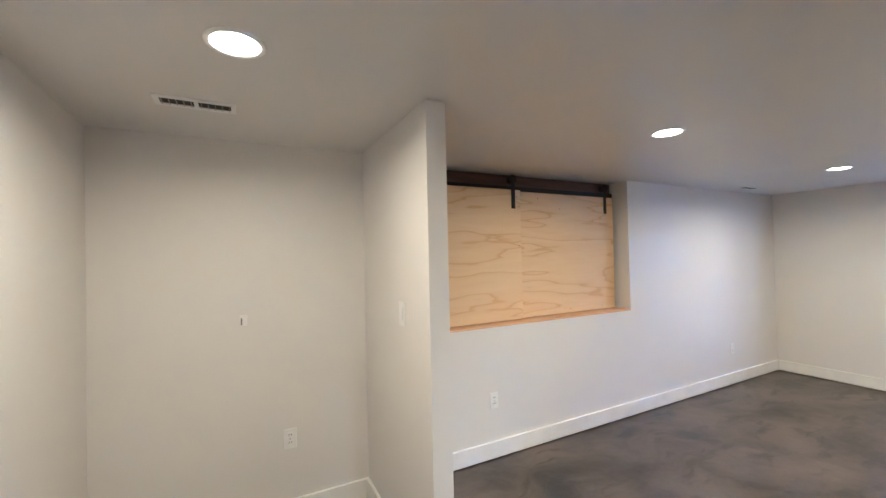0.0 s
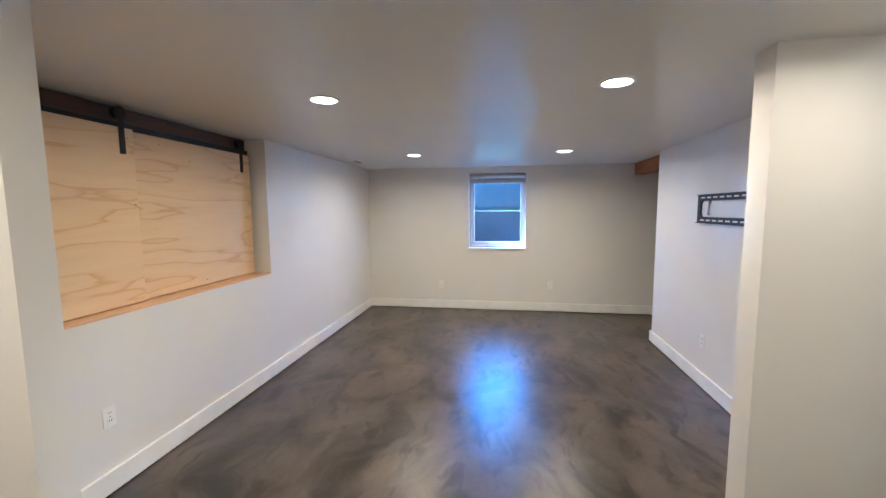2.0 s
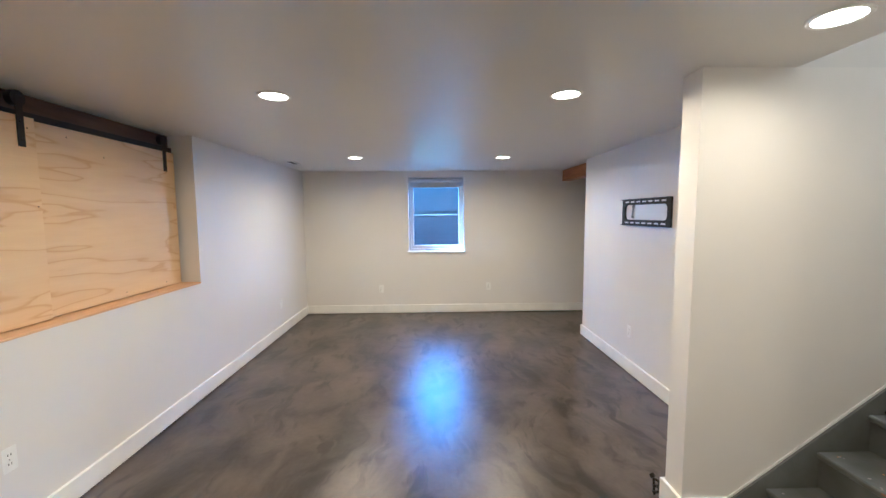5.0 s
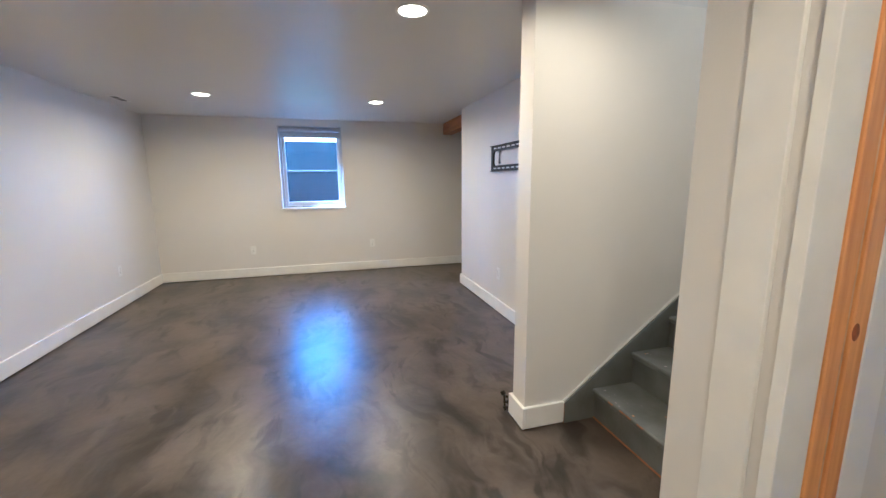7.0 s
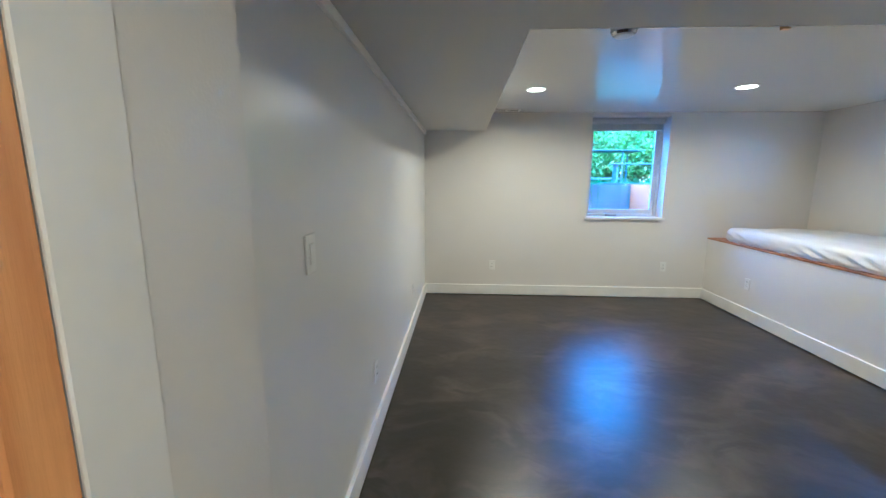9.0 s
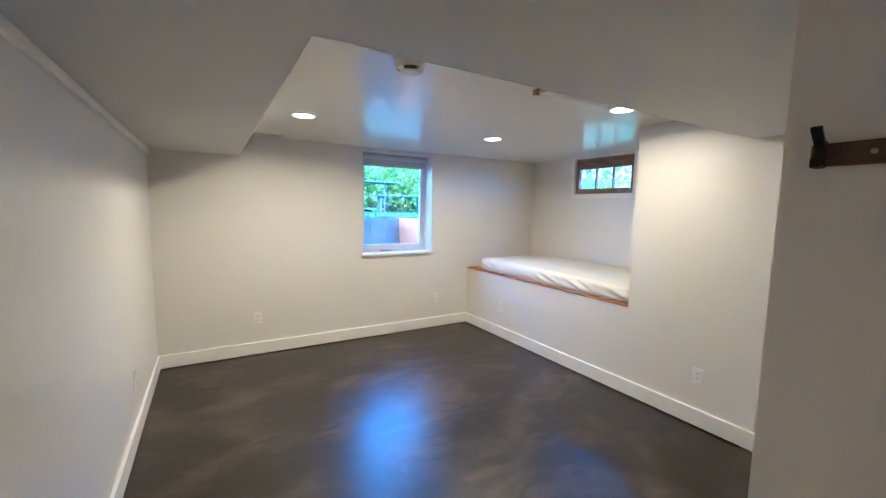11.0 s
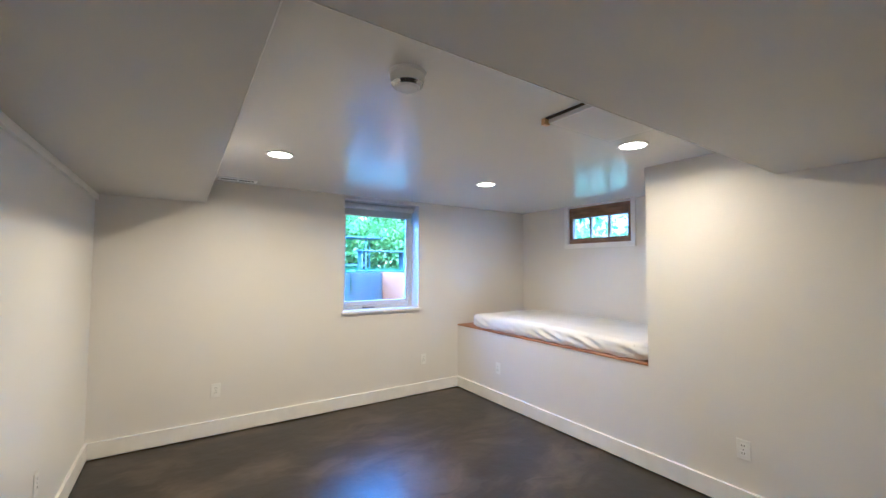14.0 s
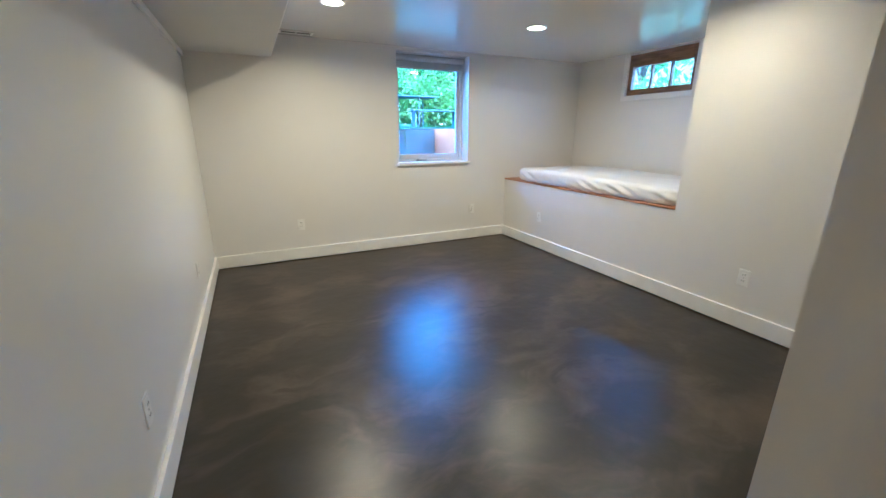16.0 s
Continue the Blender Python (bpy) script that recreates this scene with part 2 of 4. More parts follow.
ALARM_GREY = material("grey_plastic", (0.25, 0.25, 0.25), 0.3)
# near-black with a blue tint: skylit shade is put into this concrete's colour
WELL = material("shaded_concrete", (0.019, 0.023, 0.027), 0.85, second=(0.012, 0.015, 0.018), scale=3, bump=0.5, bump_scale=30)
WELL2 = material("blue_grey_concrete", (0.28, 0.28, 0.27), 0.85, second=(0.20, 0.20, 0.195), scale=3, bump=0.5, bump_scale=30)
PALE = material("sunlit_paving", (0.25, 0.245, 0.235), 0.85, second=(0.18, 0.175, 0.17), scale=5, bump=0.4)
CAP = material("pale_concrete_cap", (0.09, 0.09, 0.085), 0.85, second=(0.04, 0.042, 0.04), scale=7, bump=0.5)
FENCE_M = material("grey_fence_board", (0.018, 0.018, 0.0185), 0.8, second=(0.012, 0.012, 0.0125), scale=4, stretch=(4, 4, 0.5), bump=0.3)
EARTH = material("lawn", (0.02, 0.045, 0.013), 0.9, second=(0.035, 0.055, 0.02), scale=3, bump=0.6)
GRASS = leaf_material("grass_blade", (0.04, 0.09, 0.02), (0.08, 0.13, 0.03))
LEAF = leaf_material("leaf", (0.045, 0.09, 0.02), (0.12, 0.17, 0.035))
BARK = material("bark", (0.10, 0.07, 0.045), 0.9, second=(0.05, 0.035, 0.02), scale=8, stretch=(4, 4, 0.6), bump=0.6)
BRICK = material("terracotta", (0.62, 0.22, 0.08), 0.8, second=(0.50, 0.16, 0.055), scale=9, bump=0.4)
BENCH_M = material("weathered_bench", (0.06, 0.08, 0.11), 0.85, second=(0.04, 0.05, 0.07), scale=9)
HOUSE_M = material("house_siding", (0.74, 0.72, 0.68), 0.7)


# ---- mesh helpers ----
def box(bm, x0, x1, y0, y1, z0, z1, bevel=0.0, seg=1):
    r = bmesh.ops.create_cube(bm, size=1, matrix=Matrix.LocRotScale(((x0 + x1) / 2, (y0 + y1) / 2, (z0 + z1) / 2), None, (x1 - x0, y1 - y0, z1 - z0)))
    if bevel:
        edges = list({e for v in r["verts"] for e in v.link_edges})
        bmesh.ops.bevel(bm, geom=edges, offset=bevel, segments=seg, affect="EDGES", profile=0.5)


def boxes(*lots, bevel=0.0):
    bm = bmesh.new()
    for b in lots:
        box(bm, *b, bevel=bevel)
    return bm


def rod(bm, a, b, r, r2=None, n=12):
    a, b = Vector(a), Vector(b)
    q = (b - a).to_track_quat("Z", "Y")
    bmesh.ops.create_cone(bm, cap_ends=True, segments=n, radius1=r, radius2=r if r2 is None else r2, depth=(b - a).length,
                          matrix=Matrix.LocRotScale((a + b) / 2, q, None))


def prism(bm, outline, lo, hi, axis):
    """An outline of 2D points pushed from lo to hi along an axis."""
    def place(p, d):
        return (d, p[0], p[1]) if axis == "x" else (p[0], d, p[1]) if axis == "y" else (p[0], p[1], d)
    a = [bm.verts.new(place(p, lo)) for p in outline]
    b = [bm.verts.new(place(p, hi)) for p in outline]
    bm.faces.new(a)
    bm.faces.new(b[::-1])
    for i in range(len(a)):
        j = (i + 1) % len(a)
        bm.faces.new((a[i], b[i], b[j], a[j]))
    bmesh.ops.recalc_face_normals(bm, faces=bm.faces)


def mesh(name, bm, mat, smooth=False):
    me = bpy.data.meshes.new(name)
    bm.to_mesh(me)
    bm.free()
    me.materials.append(mat)
    if smooth:
        me.polygons.foreach_set("use_smooth", [True] * len(me.polygons))
    return me


def base_of(ob):
    while ob.parent:
        ob = ob.parent
    return ob.location


def part(name, bm, mat, parent, label="", smooth=False):
    """One mesh under a thing or part. Its geometry is given in world places."""
    bmesh.ops.translate(bm, vec=-Vector(base_of(parent)), verts=bm.verts)
    ob = new(name, mesh(name, bm, mat, smooth))
    ob.parent = parent
    return tagged(ob, label)


def thing(name, at, label, category, group="", kind=""):
    ob = new(name)
    ob.location, ob.empty_display_size = at, 0.1
    return tagged(ob, label, category, group, kind)


def structure(name, bm, mat, label, category):
    return tagged(new(name, mesh(name, bm, mat)), label, category, "", "structure")


# ---- structure ----
structure("floor_main", boxes((-0.56, 1.08, -0.55, 3.05, -0.15, 0), (1.08, 6.42, -5.44, 3.05, -0.15, 0)), FLOOR_MAIN,
          "brown stained and sealed concrete floor with trowel swirls", "floor")
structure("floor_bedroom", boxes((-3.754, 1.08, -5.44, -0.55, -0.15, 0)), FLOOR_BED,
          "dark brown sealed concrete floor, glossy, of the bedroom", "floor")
structure("ceiling_main", boxes((-0.56, 6.42, -0.9, 3.05, CEIL, 2.4), (1.962, 6.42, -2.6, -0.9, CEIL, 2.4)), CEILING,
          "satin white painted low basement ceiling", "ceiling")
structure("ceiling_bedroom", boxes((-3.754, 1.08, -5.44, -0.9, CEIL, 2.4), (-3.754, -0.56, -0.9, -0.49, CEIL, 2.4)), CEILING_BED,
          "satin white painted bedroom ceiling reflecting the window", "ceiling")
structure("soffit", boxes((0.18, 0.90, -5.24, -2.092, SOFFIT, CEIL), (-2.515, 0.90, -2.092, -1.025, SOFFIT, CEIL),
          (-2.515, 0.77, -1.025, -0.61, SOFFIT, CEIL)), SOFFIT_M, "lowered white painted ceiling soffit around the bedroom, toned darker as if shaded", "soffit")
structure("ceiling_stairwell", boxes((0.98, 2.11, -5.288, -0.8, 4.6, 4.75)), WALL, "white ceiling over the stairs", "ceiling")

NX0, NX1, NZ, NY = 1.30, 3.482, 0.988, 2.732
structure("wall_north", boxes((-0.56, NX0, NY, 3.05, 0, CEIL), (NX1, 6.42, NY, 3.05, 0, CEIL), (NX0, NX1, NY, 3.05, 0, NZ - 0.013),
          (NX0, NX1, 2.99, 3.05, NZ - 0.013, CEIL)), WALL, "white painted wall with a deep niche closed by plywood doors", "wall")
W1 = (0.280, 1.137, 0.965, 2.11)
structure("wall_east", boxes((6.22, 6.42, -2.6, W1[0], 0, CEIL), (6.22, 6.42, W1[1], NY, 0, CEIL), (6.22, 6.42, W1[0], W1[1], 0, W1[2]),
          (6.22, 6.42, W1[0], W1[1], W1[3], CEIL)), WALL, "white painted wall with a small window", "wall")
structure("wall_television", boxes((2.088, 4.985, -1.25, -1.127, 0, CEIL)), WALL, "white painted wall with a television bracket", "wall")
structure("wall_recess", boxes((2.088, 6.22, -2.6, -2.48, 0, CEIL)), WALL, "plain white wall closing the recess", "wall")
structure("wall_stair", boxes((1.950, 2.088, -5.44, -0.467, 0, CEIL), (1.962, 2.11, -5.288, -0.9, 2.4, 4.6)), WALL,
          "white painted wall between the stairs and the living room", "wall")
structure("wall_stair_head", boxes((1.08, 1.962, -0.9, -0.8, 2.4, 4.6)), WALL, "white wall above the stair opening", "wall")
# the unseen opening in this wall is left only for the added lamp
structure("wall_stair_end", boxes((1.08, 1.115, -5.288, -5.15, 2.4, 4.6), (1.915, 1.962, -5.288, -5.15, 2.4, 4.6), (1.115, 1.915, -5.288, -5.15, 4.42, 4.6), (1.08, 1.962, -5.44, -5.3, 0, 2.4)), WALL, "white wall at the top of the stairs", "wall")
structure("wall_west", boxes((-0.56, -0.44, -0.49, NY, 0, CEIL)), WALL, "white painted side wall of the alcove", "wall")
structure("wall_stub", boxes((0.935, 1.03, 1.765, NY, 0, CEIL)), WALL, "short white partition beside the alcove", "wall")
structure("wall_door", boxes((-2.665, 0.0, -0.61, -0.49, 0, CEIL), (0.0, 0.77, -0.61, -0.49, SOFFIT, CEIL)), WALL,
          "white wall with the bedroom doorway", "wall")
structure("wall_pocket", boxes((0.80, 1.08, -0.575, -0.49, 0, CEIL), (0.77, 1.08, -1.025, -0.706, 0, CEIL), (0.86, 1.08, -0.706, -0.575, 0, CEIL)), WALL,
          "thick white wall end with a pocket for the sliding door", "wall")
structure("wall_bedroom_east", boxes((0.90, 1.08, -5.44, -1.025, 0, CEIL), (0.98, 1.08, -5.288, -0.9, 2.402, 4.6)), GLOSS_WALL,
          "satin white painted bedroom wall", "wall")
W2 = (-1.95, -1.06, 0.985, 2.165)
structure("wall_south", boxes((-3.754, W2[0], -5.44, -5.24, 0, CEIL), (W2[1], 0.90, -5.44, -5.24, 0, CEIL), (W2[0], W2[1], -5.44, -5.24, 0, W2[2]),
          (W2[0], W2[1], -5.44, -5.24, W2[3], CEIL)), WALL, "white painted bedroom wall with a window", "wall")
structure("wall_bed", boxes((-2.665, -2.515, -5.24, -2.87, 0, 0.742), (-2.665, -2.515, -2.87, -0.61, 0, CEIL), (-3.634, -2.665, -2.87, -2.75, 0, CEIL)),
          WALL, "white painted wall with the built-in bed niche", "wall")
W3 = (-4.463, -3.646, 1.741, 2.178)
structure("wall_niche", boxes((-3.754, -3.634, -5.24, W3[0], 0, CEIL), (-3.754, -3.634, W3[1], -2.75, 0, CEIL), (-3.754, -3.634, W3[0], W3[1], 0, W3[2]),
          (-3.754, -3.634, W3[0], W3[1], W3[3], CEIL)), WALL, "white painted back wall of the bed niche", "wall")
structure("wall_hooks", boxes((-2.515, -0.562, -1.262, -0.61, 0, SOFFIT)), WALL, "white closet wall with a coat hook rail", "wall")

# baseboards
BH, BT = 0.130, 0.019


def baseboard(label, *runs):
    bm = bmesh.new()
    for r in runs:
        box(bm, *r, 0.009, BH, bevel=0.002)
    structure("baseboard", bm, TRIM, label, "baseboard")


baseboard("white painted baseboard along the niche wall", (1.03, 6.204, NY - BT, NY))
baseboard("white painted baseboard under the window", (6.22 - BT, 6.22, -2.48, NY))
baseboard("white painted baseboard under the television bracket", (2.088, 4.985, -1.127, -1.127 + BT), (4.985, 4.985 + BT, -1.25, -1.127 + BT))
baseboard("white painted baseboard round the wall end by the stairs", (1.950 - BT, 2.088 + BT, -0.467, -0.467 + BT), (1.950 - BT, 1.950, -0.70, -0.467), (2.088, 2.088 + BT, -1.11, -0.467))
baseboard("white painted baseboard of the alcove", (-0.44, 0.935, NY - BT, NY), (0.935 - BT, 0.935, 1.765, NY - BT))
baseboard("white painted baseboard of the bedroom side wall", (0.90 - BT, 0.90, -5.24, -1.10))
baseboard("white painted baseboard under the bedroom window", (-2.515 + BT, 0.90 - BT, -5.24, -5.24 + BT))
baseboard("white painted baseboard below the bed niche", (-2.515, -2.515 + BT, -5.24, -1.262))

# batten under the soffit of the bedroom side wall
structure("trim_batten", boxes((0.880, 0.90, -5.24, -1.50, 1.955, 1.998), bevel=0.002), TRIM, "thin white batten under the soffit", "trim")

# thin bright bead along the soffit's edge
structure("trim_bead", boxes((0.1765, 0.1795, -5.24, -2.094, SOFFIT - 0.002, SOFFIT + 0.012), (-2.515, 0.1765, -2.0955, -2.0925, SOFFIT - 0.002, SOFFIT + 0.012)), TRIM,
          "thin white corner bead along the soffit edge", "trim")

# ceiling beam over the recess
beam = thing("ceiling_beam", (5.6, -1.31, 2.03), "orange fir beam spanning the recess under the ceiling", "beam")
part("timber", boxes((4.985, 6.22, -1.38, -1.24, 2.035, 2.199), bevel=0.004), BEAM_WOOD, beam)


# ---- doorway with pocket door ----
jamb = thing("door_jamb", (0.78, -0.60, 0), "white painted split jamb of the pocket door", "door jamb", kind="structure")
part("casing", boxes((0.835, 0.945, -0.49, -0.474, 0.002, SOFFIT), bevel=0.002), TRIM, jamb)
part("front_jamb", boxes((0.768, 0.80, -0.578, -0.474, 0.002, SOFFIT), bevel=0.002), TRIM, jamb)
part("rear_jamb", boxes((0.763, 0.7695, -0.80, -0.706, 0.002, SOFFIT), bevel=0.002), TRIM, jamb)
door = thing("pocket_door", (0.85, -0.635, 0.01), "orange fir sliding door pushed back in its wall pocket", "door")
part("leading_stile", boxes((0.762, 0.858, -0.628, -0.580, 0.01, 1.99), bevel=0.003), FIR, door)
part("edge_groove", boxes((0.772, 0.858, -0.651, -0.629, 0.01, 1.99)), SILL_WOOD, door, "paler groove strip")
part("edge_strip", boxes((0.764, 0.858, -0.704, -0.652, 0.01, 1.99), bevel=0.003), FIR, door)
bm = bmesh.new()
bmesh.ops.create_uvsphere(bm, u_segments=12, v_segments=6, radius=1, matrix=Matrix.LocRotScale((0.7635, -0.664, 0.985), None, (0.003, 0.012, 0.022)))
part("knot", bm, KNOT, door, "dark knot in the wood")


# ---- windows ----
def fixed_window(name, lo, hi, z0, z1, plane, out, axis, label, glass_at, frame_w=0.075, sill=0.02):
    """Vinyl window set back in its reveal. plane: the room side of the wall; out: the sense of the outside along the axis."""
    def bx(a0, a1, d0, d1, c0, c1):
        d0, d1 = sorted((plane + out * d0, plane + out * d1))
        return (d0, d1, a0, a1, c0, c1) if axis == "x" else (a0, a1, d0, d1, c0, c1)
    mid = (lo + hi) / 2
    at = (plane, mid, z0) if axis == "x" else (mid, plane, z0)
    w = thing(name, at, label, "window", kind="structure")
    g = glass_at
    fr = part("window_frame", boxes(bx(lo, lo + 0.035, g - 0.02, g + 0.05, z0, z1), bx(hi - 0.035, hi, g - 0.02, g + 0.05, z0, z1),
              bx(lo + 0.035, hi - 0.035, g - 0.02, g + 0.05, z0, z0 + 0.035), bx(lo + 0.035, hi - 0.035, g - 0.02, g + 0.05, z1 - 0.035, z1), bevel=0.002), VINYL, w)
    a, b, c, d = lo + 0.036, hi - 0.036, z0 + 0.036, z1 - 0.036
    f = frame_w - 0.035
    sash = part("sash", boxes(bx(a, a + f, g - 0.008, g + 0.03, c, d), bx(b - f, b, g - 0.008, g + 0.03, c, d),
                bx(a + f, b - f, g - 0.008, g + 0.03, c, c + f + 0.015), bx(a + f, b - f, g - 0.008, g + 0.03, d - f, d), bevel=0.003), VINYL, w)
    pane = part("pane", boxes(bx(a + f - 0.004, b - f + 0.004, g + 0.006, g + 0.012, c + f + 0.01, d - f + 0.004)), GLASS, w)
    pane.visible_shadow = False
    part("window_sill", boxes(bx(lo - sill, hi + sill, -0.032, 0.0, z0 - 0.022, z0 + 0.004), bx(lo + 0.001, hi - 0.001, 0.0, g - 0.021, z0, z0 + 0.004), bevel=0.0015), TRIM, w)
    hx = mid + (b - mid) * 0.25
    part("crank_handle", boxes(bx(hx - 0.07, hx + 0.07, g - 0.035, g - 0.021, z0 + 0.012, z0 + 0.026), bx(hx + 0.045, hx + 0.07, g - 0.05, g - 0.035, z0 + 0.012, z0 + 0.034), bevel=0.003), ALARM_GREY, sash)
    bl = thing("roller_blind", (at[0] + (out * 0.05 if axis == "x" else 0), at[1] + (out * 0.05 if axis == "y" else 0), z1 - 0.12),
               "rolled-up grey roller blind at the window head", "blind")
    bm = bmesh.new()
    r = 0.034
    ends = [(plane + out * (g - 0.065), s, z1 - 0.045) for s in (lo + 0.02, hi - 0.02)]
    ends = ends if axis == "x" else [(s, d0, c0) for d0, s, c0 in ends]
    rod(bm, *ends, r, n=20)
    part("fabric_roll", bm, FABRIC, bl, smooth=False)
    part("cassette", boxes(bx(lo + 0.004, hi - 0.004, g - 0.105, g - 0.021, z1 - 0.012, z1 - 0.002)), VINYL, bl)
    part("fabric", boxes(bx(lo + 0.022, hi - 0.022, g - 0.035, g - 0.032, z1 - 0.135, z1 - 0.05)), FABRIC, bl)
    part("hem_bar", boxes(bx(lo + 0.02, hi - 0.02, g - 0.042, g - 0.026, z1 - 0.155, z1 - 0.135), bevel=0.003), VINYL, bl)
    return w


fixed_window("window_1", W1[0], W1[1], W1[2], W1[3], 6.22, 1, "x", "small white vinyl window looking into a window well", 0.12)
fixed_window("window_2", W2[0], W2[1], W2[2], W2[3], -5.24, -1, "y", "white vinyl window looking into the garden", 0.18)

w3 = thing("window_3", (-3.634, -4.05, 1.7), "small old brown wooden three-light window with white casing", "window", kind="structure")
y0, y1, z0, z1 = W3
part("casing", boxes((-3.634, -3.618, y0 - 0.05, y0, z0 - 0.055, CEIL), (-3.634, -3.618, y1, y1 + 0.05, z0 - 0.055, CEIL),
     (-3.634, -3.618, y0, y1, z0 - 0.055, z0), bevel=0.002), TRIM, w3)
part("window_frame", boxes((-3.72, -3.65, y0 + 0.001, y0 + 0.05, z0, z1), (-3.72, -3.65, y1 - 0.05, y1 - 0.001, z0, z1), (-3.72, -3.65, y0 + 0.05, y1 - 0.05, z0 + 0.001, z0 + 0.065),
     (-3.72, -3.65, y0 + 0.05, y1 - 0.05, z1 - 0.13, z1 - 0.001), bevel=0.004), OLD_WOOD, w3, "brown old wood frame")
step = (y1 - y0 - 0.10) / 3
for i in (1, 2):
    ym = y0 + 0.05 + i * step
    part("glazing_bar", boxes((-3.71, -3.66, ym - 0.011, ym + 0.011, z0 + 0.065, z1 - 0.13), bevel=0.003), OLD_WOOD, w3)
for i in range(3):
    ya = y0 + 0.05 + i * step
    p = part("pane", boxes((-3.690, -3.686, ya, ya + step, z0 + 0.06, z1 - 0.125)), GLASS, w3)
    p.visible_shadow = False

# ---- downlights ----
def ring(bm, r0, r1, z0, z1, n=32):
    rows = []
    for r, z in ((r1, z1), (r1, z0 + 0.003), (r1 - 0.004, z0), (r0, z0 + 0.002), (r0, z1)):
        rows.append([bm.verts.new((r * math.cos(2 * math.pi * i / n), r * math.sin(2 * math.pi * i / n), z)) for i in range(n)])
    for a, b in zip(rows, rows[1:]):
        for i in range(n):
            j = (i + 1) % n
            bm.faces.new((a[i], a[j], b[j], b[i]))
    bmesh.ops.recalc_face_normals(bm, faces=bm.faces)


light0 = thing("downlight", (0, 0, 0), "round white recessed ceiling downlight, lit", "ceiling light", "recessed downlights")
bm = bmesh.new()
ring(bm, 0.072, 0.088, -0.008, 0.0)
part("trim_ring", bm, TRIM, light0)
bm = bmesh.new()
bmesh.ops.create_circle(bm, cap_ends=True, segments=32, radius=0.0725, matrix=Matrix.Translation((0, 0, -0.004)))
part("lens", bm, LENS, light0, "glowing white lens")
# the added lamp at (0.20, 0.0) gets the same body as the others
for i, (x, y, dim) in enumerate(LAMPS):
    if i:
        copy_thing(light0, pose(x, y, CEIL))
light0.location = (*LAMPS[0][:2], CEIL)


# ---- outlets and switches: built facing -y, then turned ----
def outlet_thing():
    o = thing("outlet", (0, 0, 0), "white duplex wall outlet above the baseboard", "outlet", "wall outlets")
    bm = bmesh.new()
    box(bm, -0.036, 0.036, -0.006, 0, -0.058, 0.058, bevel=0.003, seg=2)
    part("plate", bm, PLATE, o)
    for z in (-0.022, 0.022):
        s = part("socket", boxes((-0.017, 0.017, -0.008, -0.006, z - 0.014, z + 0.014), bevel=0.0015), PLATE, o)
        part("slots", boxes((-0.008, -0.005, -0.0086, -0.008, z - 0.003, z + 0.007), (0.005, 0.008, -0.0086, -0.008, z - 0.003, z + 0.007)), SLOT, s)
    bm = bmesh.new()
    rod(bm, (0, -0.0075, 0), (0, -0.006, 0), 0.003)
    part("screw", bm, ALARM_GREY, o)
    return o


def switch_thing():
    o = thing("light_switch", (0, 0, 0), "white rocker light switch plate on the wall", "light switch", "light switches")
    bm = bmesh.new()
    box(bm, -0.037, 0.037, -0.006, 0, -0.06, 0.06, bevel=0.003, seg=2)
    part("plate", bm, PLATE, o)
    part("rocker", boxes((-0.016, 0.016, -0.010, -0.006, -0.033, 0.033), bevel=0.002), TRIM, o)
    return o


FACE = {"north": 0, "east": -90, "south": 180, "west": 90}
OUTLETS = [(1.91, NY, 0.43, "north"), (5.18, NY, 0.40, "north"), (6.22, 1.576, 0.385, "east"), (6.22, -0.10, 0.41, "east"),
           (3.80, -1.127, 0.40, "south"), (0.47, NY, 0.48, "north"), (0.06, -5.24, 0.38, "south"), (-2.02, -5.24, 0.39, "south"),
           (-2.515, -4.50, 0.375, "west"), (-2.515, -2.297, 0.367, "west"), (0.8998, -2.407, 0.383, "east"), (0.8998, -4.03, 0.385, "east")]
o0 = outlet_thing()
for x, y, z, f in OUTLETS[1:]:
    copy_thing(o0, pose(x, y, z, 0, 0, FACE[f]))
o0.matrix_basis = pose(*OUTLETS[0][:3])
s0 = switch_thing()
copy_thing(s0, pose(0.935, 2.08, 1.245, 0, 0, FACE["east"]))
s0.matrix_basis = pose(0.8998, -1.575, 1.19, 0, 0, FACE["east"])
cp = thing("cable_plate", (0.235, NY, 1.19), "small white cable plate on the alcove wall", "wall plate")
part("plate", boxes((0.215, 0.255, NY - 0.006, NY, 1.16, 1.22), bevel=0.002), PLATE, cp)
part("cable_stub", boxes((0.222, 0.230, NY - 0.010, NY - 0.006, 1.165, 1.205)), ALARM_GREY, cp)


